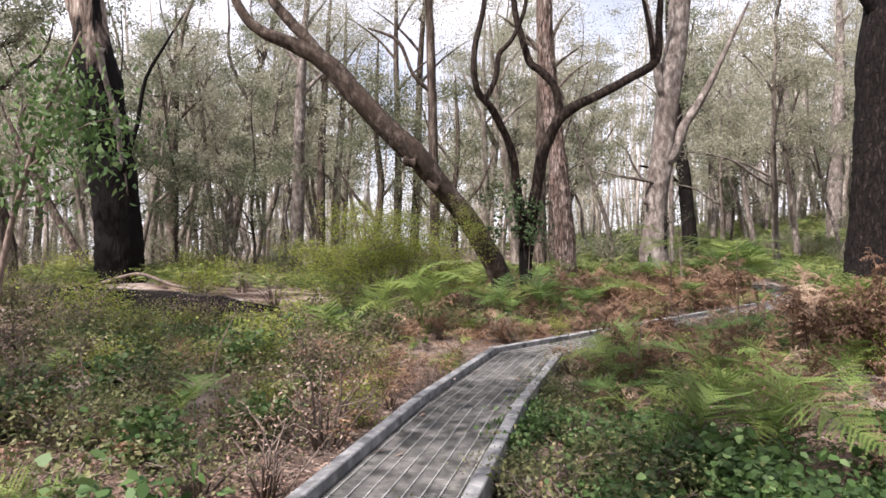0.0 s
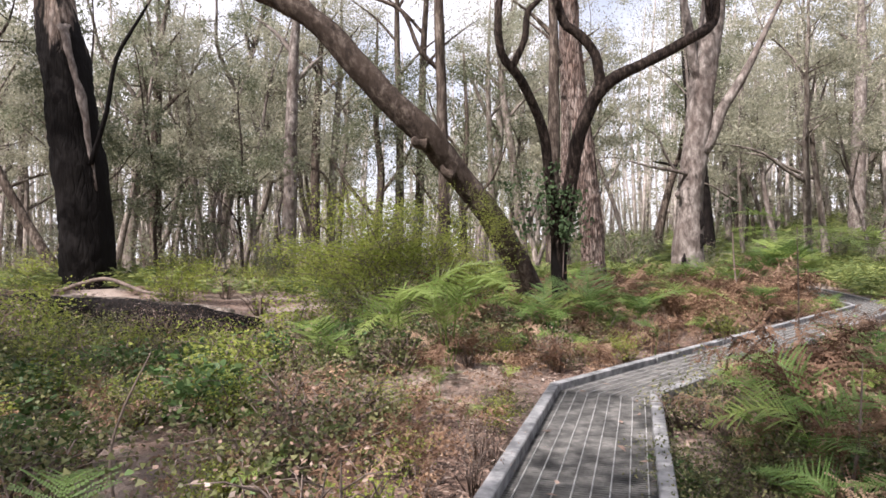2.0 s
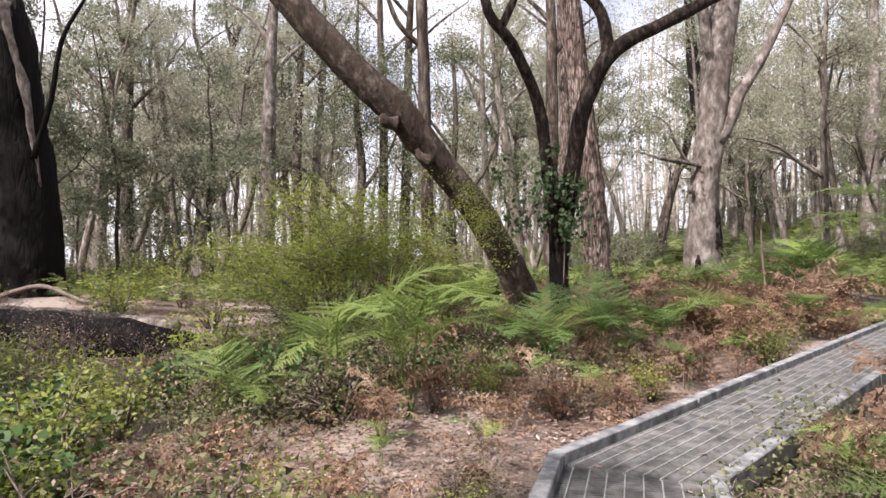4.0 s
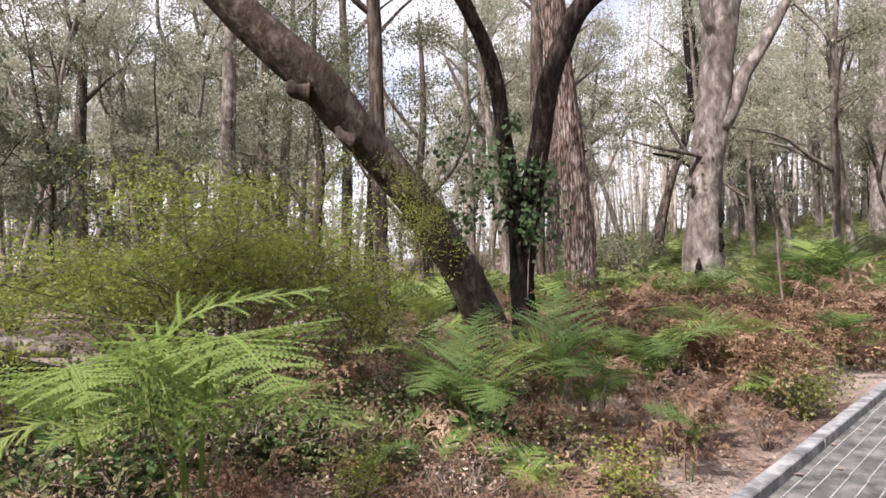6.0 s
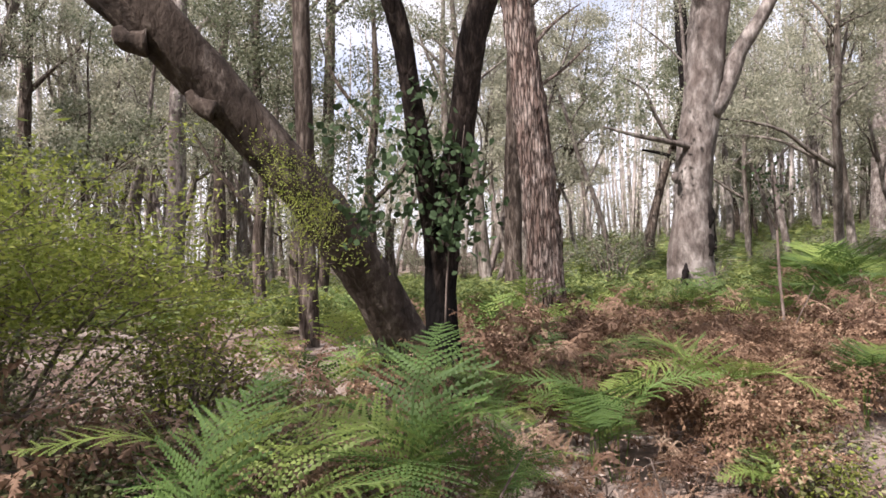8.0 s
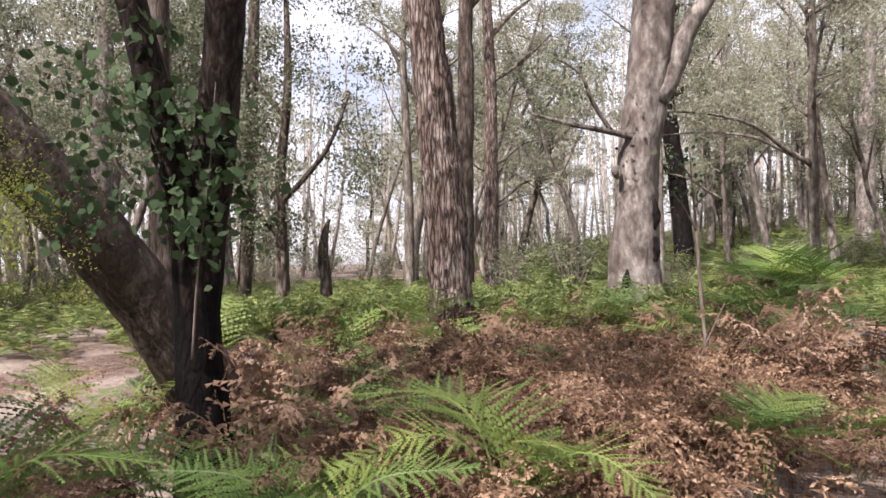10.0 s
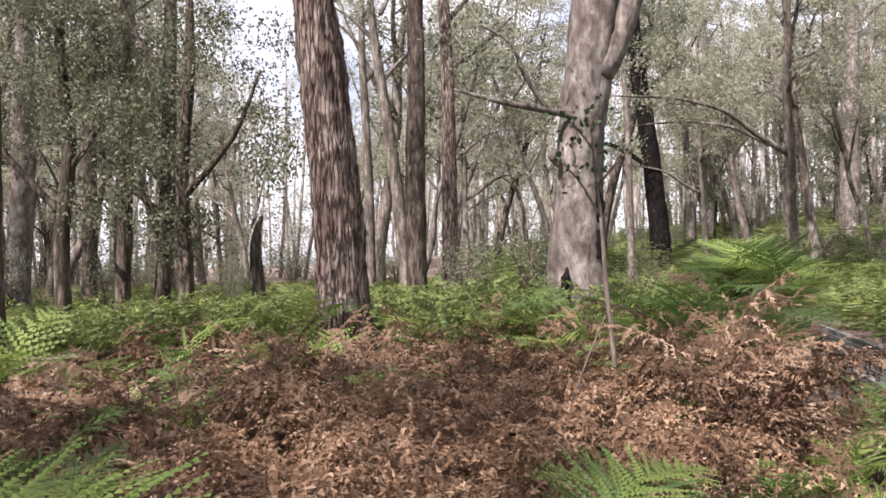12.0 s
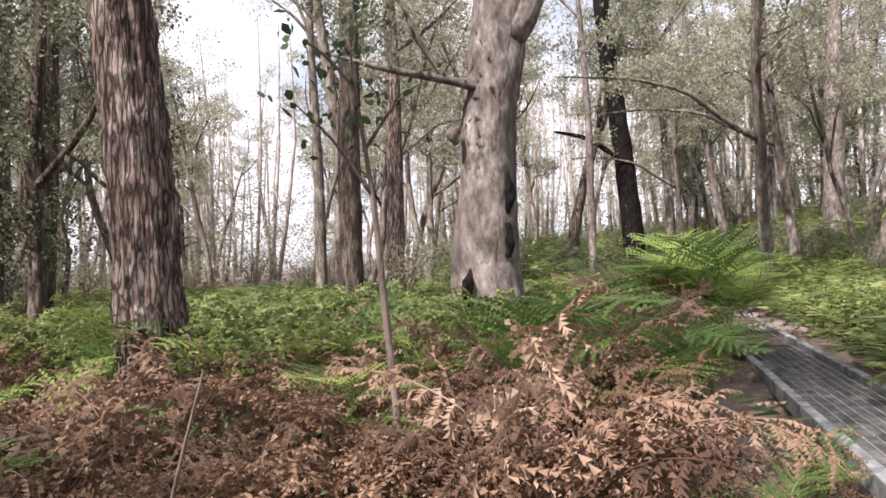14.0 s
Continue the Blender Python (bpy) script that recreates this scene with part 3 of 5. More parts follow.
limbs_tree("charred_tree", [
    ([(-12.95, 25.6, -0.1), (-13.0, 25.6, 0.8), (-13.05, 25.6, 2.5), (-13.35, 25.6, 5.0), (-13.65, 25.6, 7.2), (-14.1, 25.6, 9.8), (-14.8, 25.6, 14), (-15.2, 25.6, 20)], [1.10, 0.93, 0.88, 0.83, 0.80, 0.74, 0.55, 0.2]),
    ([(-12.6, 25.0, 4.6), (-12.0, 24.9, 6.4), (-11.6, 24.8, 8.2), (-10.8, 24.8, 9.6), (-10.0, 24.7, 10.8)], [0.10, 0.08, 0.07, 0.05, 0.03]),
    ([(-14.8, 25.6, 13), (-12.4, 25, 15.5), (-11, 25, 17.5)], [0.3, 0.2, 0.06]),
], BARK_CHAR, "massive trunk charred black by fire, pale bark above", canopy(-14, 25.4, 17.5, 5, 4.5, 3, 150, 8), LEAF_GUM, extra=[(*tube([(-13.5, 24.9, 9.4), (-13.2, 24.8, 8.2), (-12.85, 24.9, 6.9), (-12.66, 25.05, 5.2), (-12.45, 25.1, 3.7)], [0.17, 0.10, 0.13, 0.08, 0.03], 9, 0.4, 3), BARK_PALE, "bark_strip")], seed=41, sides=36, lump=0.10, furrow=0.04, fine=14)

limbs_tree("dark_trunk_tree", [
    ([(16.3, 24.6, -0.2), (16.35, 24.6, 1.0), (16.4, 24.6, 3.0), (16.5, 24.6, 6.0), (16.7, 24.6, 10), (17, 24.6, 18)], [1.2, 1.0, 0.95, 0.88, 0.75, 0.2]),
    ([(16.7, 24.6, 10), (14.5, 24, 13), (13.6, 24, 15)], [0.3, 0.2, 0.06]),
], BARK_BLACK, "thick dark trunk with flaking blackened bark", canopy(16, 24.4, 16, 4, 4, 3, 100, 9), LEAF_GUM, seed=51, sides=36, lump=0.06, furrow=0.05, fine=14)

limbs_tree("thin_tree", [
    ([(-0.35, 22.0, -0.3), (-0.38, 22.0, 2.0), (-0.42, 22.0, 5.0), (-0.5, 22.0, 8.5), (-0.6, 22.1, 12), (-0.4, 22.2, 16)], [0.20, 0.17, 0.165, 0.15, 0.12, 0.05]),
    ([(-0.45, 22.0, 6.9), (-1.1, 21.8, 7.5), (-1.6, 21.7, 8.6), (-2.6, 21.6, 9.0)], [0.08, 0.07, 0.06, 0.03]),
], BARK_GUM_DARK, "slender grey-brown straight trunk with one side branch", canopy(-0.8, 22, 13.5, 2.4, 2.2, 2.6, 60, 10), LEAF_GUM, seed=61)

limbs_tree("bushy_gum", [
    ([(0.3, 27.0, -0.3), (0.35, 27, 1.5), (0.3, 27, 3.5), (0.5, 27, 6), (0.4, 27.1, 9)], [0.18, 0.15, 0.13, 0.10, 0.03]),
    ([(0.33, 27, 2.2), (-0.8, 26.7, 3.4), (-1.6, 26.5, 4.6)], [0.08, 0.06, 0.02]),
    ([(0.3, 27, 3.0), (1.4, 26.8, 4.2), (2.0, 26.8, 5.6)], [0.08, 0.06, 0.02]),
    ([(0.45, 27, 5.0), (-0.6, 27, 6.4), (-1.0, 27, 7.6)], [0.06, 0.05, 0.02]),
], BARK_GUM_DARK, "young gum with a dense dark green crown reaching low", canopy(0.2, 27, 5.2, 2.6, 2.0, 3.6, 46, 77), LEAF_BUSHY, (0.16, 0.058), 340, (0.36, 0.36, 0.22), 9, 91)
limbs_tree("bushy_gum", [
    ([(-3.0, 28.6, -0.3), (-3.1, 28.6, 2.0), (-2.9, 28.6, 4.5), (-3.1, 28.6, 7), (-3.0, 28.7, 11)], [0.2, 0.17, 0.15, 0.11, 0.03]),
    ([(-3.05, 28.6, 2.8), (-4.2, 28.4, 4.2), (-4.9, 28.3, 5.4)], [0.09, 0.07, 0.02]),
    ([(-2.95, 28.6, 3.8), (-1.9, 28.4, 5.2), (-1.4, 28.4, 6.6)], [0.08, 0.06, 0.02]),
], BARK_GUM_DARK, "gum with a dense dark green crown of hanging leaves", canopy(-3.1, 28.5, 7.0, 2.5, 2.0, 3.6, 44, 79), LEAF_BUSHY, (0.16, 0.058), 340, (0.36, 0.36, 0.22), 9, 93)

limbs_tree("black_stem_tree", [
    ([(17.7, 47.0, 0.3), (17.65, 47.0, 3), (17.2, 47.0, 8), (16.6, 47.0, 13), (16.2, 47.0, 20)], [0.62, 0.5, 0.45, 0.42, 0.2]),
    ([(17.4, 46.9, 6.0), (15.6, 46.5, 7.2), (13.8, 46.2, 7.6)], [0.16, 0.12, 0.06]),
], BARK_BLACK, "slim charred black trunk among pale gums", canopy(16.2, 47, 19, 4, 4, 3, 90, 12), LEAF_GUM, seed=71)


def straight_tree(x, y, r0, h, lean, mat, label, seed, branch=None):
    g = float(floor_z(x, y))
    P = [(x + lean * h * t + 0.25 * math.sin(seed + 5 * t) * t, y, g - 0.3 + (h + 0.3) * t) for t in (0, 0.08, 0.25, 0.45, 0.7, 1.0)]
    limbs = [(P, [r0 * 1.3, r0 * 1.05, r0, r0 * 0.88, r0 * 0.65, r0 * 0.15])]
    q = Vector(P[3]).lerp(Vector(P[4]), 0.5)
    for k, sg in enumerate((1, -1, 0.6)):
        s = q + Vector((0, 0, k * h * 0.09))
        limbs.append(([s, s + Vector((sg * 1.0, 0.3, 1.2)), s + Vector((sg * 2.4, 0.2, 2.2))], [r0 * 0.4, r0 * 0.28, r0 * 0.06]))
    if branch:
        z, dx, dz = branch
        s = Vector((x + lean * z, y, g + z))
        limbs.append(([s, s + Vector((dx * 0.5, -0.2, dz * 0.4)), s + Vector((dx, -0.2, dz))], [r0 * 0.32, r0 * 0.25, r0 * 0.08]))
    e = P[-1]
    ends = [np.array(l[0][-1]) + d for l in limbs[1:] for d in np.random.default_rng(seed).normal(size=(5, 3)) * 0.6]
    limbs_tree("gum_tree", limbs, mat, label, np.concatenate([canopy(e[0], y, e[2] - h * 0.14, 2.4, 2.2, h * 0.16, 30, seed), ends]), LEAF_GUM_SUNLIT, (0.19, 0.06), 105, 0.38, 12, seed)
    placed.append((x, y))


placed = [(-0.4, 22), (1.5, 17), (4.2, 22.5), (8.1, 25.3), (-13, 25.6), (16.3, 24.6), (17.7, 47)]
for k, a in enumerate((
    (5.05, 34.9, 0.34, 19, 0.0, BARK_GUM_DARK, "straight dark-brown gum trunk with flaking bark", None), (6.25, 38.0, 0.30, 19, 0.0, BARK_ROUGH, "straight reddish-grey gum trunk", (9.0, 2.6, 2.0)),
    (4.6, 42.0, 0.30, 17, -0.10, BARK_GUM, "grey gum trunk leaning aside", None), (-8.4, 35.4, 0.36, 18, 0.05, BARK_PALE, "mottled pale and brown gum trunk", None),
    (-7.6, 38.5, 0.27, 18, 0.03, BARK_GUM_DARK, "dark straight gum trunk", None), (-6.9, 39.5, 0.25, 17, 0.04, BARK_GUM, "plain grey gum trunk among others", None),
    (30.2, 50.5, 0.52, 22, 0.03, BARK_PALE, "stout pale gum with a dark knot", None), (13.2, 37.8, 0.13, 15, -0.02, BARK_PALE, "very thin white gum stem", None),
    (-2.4, 30.0, 0.18, 16, 0.02, BARK_GUM_DARK, "thin dark gum stem", None), (-1.7, 30.6, 0.20, 17, 0.06, BARK_GUM_DARK, "thin brown gum stem", None),
    (22.6, 47.0, 0.20, 10, -0.16, BARK_PALE, "bent pale gum stem", None),
    (-17.0, 40.0, 0.34, 17, 0.0, BARK_GUM_DARK, "dark straight gum trunk", None), (-15.2, 43.0, 0.2, 17, -0.12, BARK_GUM, "slanting grey gum stem", None),
    (27.6, 63.0, 0.30, 21, 0.0, BARK_PALE, "slim white-barked gum stem", None), (34.0, 63.5, 0.34, 20, -0.03, BARK_PALE, "slim white-barked gum stem", None), (2.7, 44.0, 0.24, 18, 0.0, BARK_GUM, "slim grey gum stem", None),
)):
    straight_tree(*a[:6], a[6], 200 + k, a[7])

# ---- forest of gums ----


def gum(seed, height, r0, lean, low, n_branch, mat, leaf_mat, per=95, name="gum_tree", label="slender grey-barked gum with a thin olive crown"):
    """A crooked gum: a winding leader, two or three rising limbs, twisted branches and hanging clumps of fine leaves at their ends."""
    r = np.random.default_rng(seed)
    top = thing(name, label, "tree", "gums of the forest")
    tubes, tips = [], []

    def wind(p, d, length, k, bend, lift):
        pts = [Vector(p)]
        for _ in range(k):
            d = (d + Vector(r.normal(size=3)) * bend + Vector((0, 0, lift))).normalized()
            pts.append(pts[-1] + d * length / k)
        return pts

    def branch(p, d, length, rb):
        br = wind(p, d, length, 4, 0.42, 0.12)
        tubes.append(tube(br, [rb, rb * 0.75, rb * 0.55, rb * 0.35, rb * 0.12], 3, 0.0, seed, 1))
        tips.extend([br[4], br[4] + Vector(r.normal(size=3) * 0.5), br[3] + Vector(r.normal(size=3) * 0.3)])
        q = br[2]
        e = wind(q, (d + Vector(r.normal(size=3)) * 0.8).normalized(), length * 0.5, 2, 0.4, 0.1)
        tubes.append(tube(e, [rb * 0.4, rb * 0.28, rb * 0.08], 3, 0.0, seed, 1))
        tips.append(e[2])

    k = 9
    lead = wind((0, 0, -0.3), Vector((lean[0], lean[1], 1)).normalized(), height, k, 0.12, 0.16)
    rad = [r0 * (1.3 if i == 0 else 1 - 0.80 * (i / k) ** 1.2) for i in range(k + 1)]
    tubes.append(tube(lead, rad, 7, 0.07, seed, 2))
    stems = [(lead, rad, low)]
    for b in range(2 if r0 < 0.16 else 3):
        u = low * 0.75 + (0.75 - low * 0.75) * (b + r.uniform(0, 0.8)) / 3
        i = min(int(u * k), k - 1)
        p = Vector(lead[i]).lerp(Vector(lead[i + 1]), u * k - i)
        a = r.uniform(0, 2 * math.pi)
        limb = wind(p, Vector((math.cos(a), math.sin(a), 1.1)).normalized(), height * r.uniform(0.28, 0.45), 5, 0.24, 0.12)
        rb = rad[i] * r.uniform(0.5, 0.7)
        rl = [rb, rb * 0.85, rb * 0.7, rb * 0.5, rb * 0.35, rb * 0.15]
        tubes.append(tube(limb, rl, 5, 0.04, seed + b, 2))
        stems.append((limb, rl, 0.3))
    for m, (pts, rr, lo) in enumerate(stems):
        n = n_branch - 4 if m == 0 else 4
        for b in range(n):
            u = lo + (0.98 - lo) * (b + r.uniform(0, 1)) / n
            i = min(int(u * (len(pts) - 1)), len(pts) - 2)
            p = Vector(pts[i]).lerp(Vector(pts[i + 1]), u * (len(pts) - 1) - i)
            a = r.uniform(0, 2 * math.pi)
            branch(p, Vector((math.cos(a), math.sin(a), r.uniform(0.1, 0.9))).normalized(), height * r.uniform(0.09, 0.2) * (1.15 - 0.5 * u), min(rr[i] * 0.5, 0.07))
    v, f = joined(tubes)
    part("trunk", mesh_of("gum_trunk", v, f, mat, True), top)
    c = np.array([tuple(t) for t in tips])
    q = leaves3(c, (0.30, 0.30, 0.17), per, 0.23, 0.085, r, 0.5)
    part("crown", mesh_polys("gum_crown", q, 3, leaf_mat), top)
    return top


PROTO = [
    gum(1, 15, 0.20, (0.02, 0.0), 0.38, 15, BARK_GUM, LEAF_GUM_SUNLIT),
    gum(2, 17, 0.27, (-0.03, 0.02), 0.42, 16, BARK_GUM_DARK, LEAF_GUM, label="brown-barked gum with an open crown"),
    gum(3, 13, 0.13, (0.10, 0.0), 0.36, 13, BARK_PALE, LEAF_GUM_SUNLIT, label="thin leaning gum with a wispy crown"),
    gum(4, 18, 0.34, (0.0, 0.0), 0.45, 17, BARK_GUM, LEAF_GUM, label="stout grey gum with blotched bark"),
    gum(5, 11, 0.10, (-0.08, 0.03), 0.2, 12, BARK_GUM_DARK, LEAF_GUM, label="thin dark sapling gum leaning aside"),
    gum(6, 16, 0.17, (0.04, -0.02), 0.42, 15, BARK_PALE, LEAF_GUM_SUNLIT, label="slim white-barked gum with leaves paled as by sun"),
    gum(7, 12, 0.15, (-0.02, 0.0), 0.16, 18, BARK_GUM_DARK, LEAF_GUM_SUNLIT, label="bushy young gum leafed from low down"),
    gum(8, 18, 0.24, (0.05, 0.0), 0.42, 17, BARK_GUM, LEAF_GUM_SUNLIT, label="tall grey gum with foliage paled as by sun"),
]
first = [True] * len(PROTO)


def plant(i, x, y, s=1.0, turn=0.0):
    m = Matrix.Translation((x, y, float(floor_z(x, y)))) @ Matrix.Rotation(turn, 4, "Z") @ Matrix.Scale(s, 4)
    placed.append((x, y))
    if first[i]:
        first[i] = False
        PROTO[i].matrix_basis = m
    else:
        o = PROTO[i]
        made = copy_thing(o, Matrix())
        made.matrix_basis = m


# trunks that stand out, from near to far
for i, x, y, s, turn in (
    (1, -16.4, 24.0, 1.1, 0.4), (4, -15.2, 29.0, 1.1, 2.6), (3, -17.5, 38.0, 1.0, 1.0), (7, -18.6, 43.0, 1.0, 2.0), (2, -14.6, 41.0, 1.1, 0.2),
    (2, -13.4, 42.0, 1.2, 3.4), (5, -13.0, 45.0, 1.1, 0.7),
    (0, -8.3, 63.0, 1.2, 1.0), (2, -12.2, 40.0, 1.25, 0.1),
    (2, 4.7, 41.0, 1.1, 0.5), (5, 12.6, 47.0, 1.1, 2.5),
    (5, 27.6, 63.0, 1.3, 0.0), (5, 34.2, 63.6, 1.2, 2.9), (0, 20.5, 47.5, 0.9, 2.0),
    (7, -10.0, 53.6, 1.1, 0.0),
):
    plant(i, x, y, s, turn)

r = np.random.default_rng(21)
tries = 0
want = 112
while want and tries < 9000:
    tries += 1
    y = r.uniform(30, 92)
    x = r.uniform(-0.78, 0.86) * (y + 2) + 3 + r.normal()
    # an open strip of sky ahead
    if y > 28 and abs(x - 4.2 + 0.185 * (y - 12)) < 2.0 + 0.03 * y:
        continue
    if 5.5 < x < 13 and y < 37:
        continue
    # a clear line to the black trunk on the rise
    if y < 48 and any(abs((x - a) * (47 - b) - (17.7 - a) * (y - b)) / math.hypot(17.7 - a, 47 - b) < 2.6 for a, b in ((0.0, 0.0), (2.0, 9.9), (4.2, 12.2), (6.3, 14.3), (7.1, 15.3))):
        continue
    if any((x - a) ** 2 + (y - b) ** 2 < (2.3 + y * 0.012) ** 2 for a, b in placed):
        continue
    plant(int(r.choice(8, p=(0.17, 0.12, 0.17, 0.07, 0.10, 0.17, 0.08, 0.12))), x, y, r.uniform(0.85, 1.2) * (1.0 + 0.32 * min(1, max(0, (y - 34) / 30))), r.uniform(0, 6.28))
    want -= 1
# unseen trees added beside and behind the path, placed so their crowns shade it
for i, x, y, s, turn in (
    (3, -6.8, 7.8, 1.0, 0.8), (1, -10.8, 0.4, 1.0, 2.0), (5, -3.6, -3.6, 1.1, 0.3), (3, 5.5, -4, 1.0, 1.2), (0, -12.0, 4.5, 1.0, 2.1), (7, 11, 4.5, 1.0, 0.5), (1, -4.5, -9, 1.1, 3.3), (3, 13.5, 11.5, 1.0, 4.1),
    (0, -13.5, 13, 1.1, 0.9), (7, -19, 17, 1.1, 5.0), (1, 3.5, -10, 1.0, 2.2), (3, 18, 15, 1.1, 1.7), (0, -13.0, -2.6, 1.1, 1.1), (7, -16, 5, 1.0, 2.7),
    (2, 20, 6, 1.0, 0), (0, 10, -6, 1.1, 0.4), (1, -22, 11, 1.1, 0.2), (3, -3, -17, 1.1, 0.2), (7, -12, -12, 1.1, 1.4),
):
    plant(i, x, y, s, turn)

# far woods all round: stems and leaf masses too far to tell apart
r = np.random.default_rng(5)
stems, tuft, rear = [], [], []
for k in range(640):
    ahead = k % 4 > 0
    a = r.uniform(-0.95, 0.95) if ahead else r.uniform(0.95, 2 * math.pi - 0.95)
    d = r.uniform(70, 140) if ahead else r.uniform(34, 90)
    x, y = 4 + math.sin(a) * d, 8 + math.cos(a) * d
    z = float(floor_z(x, min(y, 120)))
    h = r.uniform(20, 34) if ahead else r.uniform(13, 22)
    lean = r.normal(size=2) * 0.05
    top_pt = (x + lean[0] * h, y + lean[1] * h, z + h)
    open_sky = ahead and abs(math.sin(a) / math.cos(a) + 0.15) < 0.08
    if not (open_sky and k % 3):
        stems.append(tube([(x, y, z - 0.3), (x + lean[0] * h * 0.5 + r.normal() * 0.6, y + lean[1] * h * 0.5, z + h * 0.5), top_pt], [0.24, 0.17, 0.05], 5, 0.0, k, 2))
    n = 22 if open_sky else 32
    u = np.concatenate([r.uniform(0.2, 1.0 if not open_sky else 0.72, n - 13), r.uniform(0.0, 0.30, 13)])
    w = (2.6 * (1 - 0.4 * u))[:, None]
    (tuft if ahead else rear).append(np.stack([x + lean[0] * h * u, y + lean[1] * h * u, z + h * u], 1) + r.normal(size=(n, 3)) * np.concatenate([w, w, w * 0.3], 1) * (0.6 if ahead else 1.0))
woods = thing("far_woods", "distant grey-green gum forest closing the view", "forest", kind="stuff")
v, f = joined(stems)
part("trunkwork", mesh_of("far_stems", v, f, BARK_FAR_SUNLIT, True), woods)
part("foliage", mesh_polys("far_foliage", leaves3(np.concatenate(tuft), (0.6, 0.6, 0.36), 19, 0.52, 0.19, r, 0.4), 3, LEAF_GUM_SUNLIT), woods)
part("foliage", mesh_polys("rear_foliage", leaves3(np.concatenate(rear), 0.9, 12, 1.1, 0.36, r, 0.3), 3, LEAF_GUM_SUNLIT), woods)

# ---- undergrowth ----


def frond(seed, dry=False, pairs=14, stipe=0.32, arch=92, span=0.42, pinnules=8, hook=False):
    """One bracken frond, about a metre long, rising from the origin and arching towards +x: stalk, side leaves and their leaflets."""
    r = np.random.default_rng(seed)
    V, F = [], []
    n = 26
    pts, dirs = [Vector((0, 0, 0))], []
    a0, a1 = r.uniform(4, 10), arch * r.uniform(0.9, 1.1)
    side = r.uniform(-0.25, 0.25)
    for i in range(n):
        u = i / (n - 1)
        w = min(1, max(0, (u - 0.32) / 0.48))
        a = math.radians(a0 + (a1 - a0) * (w * w * (3 - 2 * w) if hook else u ** 1.5))
        d = Vector((math.sin(a), side * u * u, math.cos(a))).normalized()
        dirs.append(d)
        pts.append(pts[-1] + d / n)
    w = 0.0065
    for i in range(n):
        p, d = pts[i], dirs[i]
        s = d.cross(Vector((0, 1, 0))).normalized()
        t = w * (1 - 0.8 * i / n)
        V += [p + Vector((0, t, 0)), p - Vector((0, t, 0)), p + s * t]
        if i:
            o = 3 * i
            F += [(o - 3, o - 2, o + 1, o), (o - 2, o - 1, o + 2, o + 1), (o - 1, o - 3, o, o + 2)]
    for k in range(pairs):
        u = stipe + (0.985 - stipe) * (k / (pairs - 1)) ** 0.92
        i = min(int(u * (n - 1)), n - 2)
        p = pts[i].lerp(pts[i + 1], u * (n - 1) - i)
        d = dirs[i]
        v = (u - stipe) / (1 - stipe)
        L = span * (1 - v) ** 0.85 * (0.75 + 0.25 * min(1, v * 6)) + 0.02
        for sg in (-1, 1):
            up = d.cross(Vector((0, sg, 0))).normalized() * sg
            if up.z < 0:
                up = -up
            out = (Vector((0, sg, 0)) * 0.86 + d * r.uniform(0.35, 0.6) + Vector((0, 0, 0.10)) + Vector(r.normal(size=3) * (0.32 if dry else 0.09))).normalized()
            q, o1 = p.copy(), out
            ln = L * r.uniform(0.8, 1.1)
            m = max(3, round(pinnules * (0.45 + 0.55 * (1 - v))))
            step = ln / m
            droop = r.uniform(0.35, 0.9) if dry else r.uniform(0.05, 0.22)
            for j in range(m):
                o1 = (o1 + Vector((0, 0, -droop / m * 1.6)) + (Vector(r.normal(size=3) * 0.24) if dry else Vector((0, 0, 0)))).normalized()
                q2 = q + o1 * step
                fw = (o1.cross(up)).normalized()
                ll = min(ln * 0.22, (0.46 if dry else 0.42) * (1 - stipe) / pairs) * (1 - 0.85 * j / m) ** 0.7 + 0.002
                for s2 in (-1, 1):
                    tip = q.lerp(q2, 0.7) + fw * s2 * ll + o1 * ll * 0.35 - up * ll * (r.uniform(0.1, 0.9) if dry else 0.15)
                    b = len(V)
                    V += [q, q.lerp(q2, 0.96), tip]
                    F.append((b, b + 1, b + 2))
                q = q2
    return V, F


def frond_mesh(seed, mat, **kw):
    v, f = frond(seed, **kw)
    return mesh_of("frond", v, f, mat)


GREEN_FINE = [frond_mesh(s, FERN_GREEN, arch=a, span=sp, pairs=25, pinnules=16, stipe=0.43, hook=True) for s, a, sp in ((1, 100, 0.33), (2, 88, 0.30), (3, 112, 0.32), (4, 94, 0.36))]
DRY_FINE = [frond_mesh(s, FERN_DRY, dry=True, arch=a, span=sp, pairs=18, pinnules=14) for s, a, sp in ((11, 105, 0.34), (12, 135, 0.30), (13, 85, 0.36), (14, 150, 0.30))]
BRIGHT_FINE = [frond_mesh(s, FERN_BRIGHT, arch=a, span=0.31, pairs=27, pinnules=18, stipe=0.42, hook=True) for s, a in ((8, 122), (9, 105), (10, 112))]
GREEN_FROND = [frond_mesh(s, FERN_GREEN, arch=a, span=sp, pairs=13, pinnules=8) for s, a, sp in ((5, 95, 0.42), (6, 80, 0.38), (7, 108, 0.40))]
DRY_FROND = [frond_mesh(s, FERN_DRY, dry=True, arch=a, span=sp, pairs=12, pinnules=7) for s, a, sp in ((15, 105, 0.34), (16, 135, 0.30), (17, 85, 0.36), (18, 150, 0.30), (19, 70, 0.32))]
TALL_FROND = [frond_mesh(s, FERN_BRIGHT, arch=a, span=0.42, stipe=0.16) for s, a in ((21, 60), (22, 75))]

DECK_MID = offset_line(EDGE, WIDTH / 2)


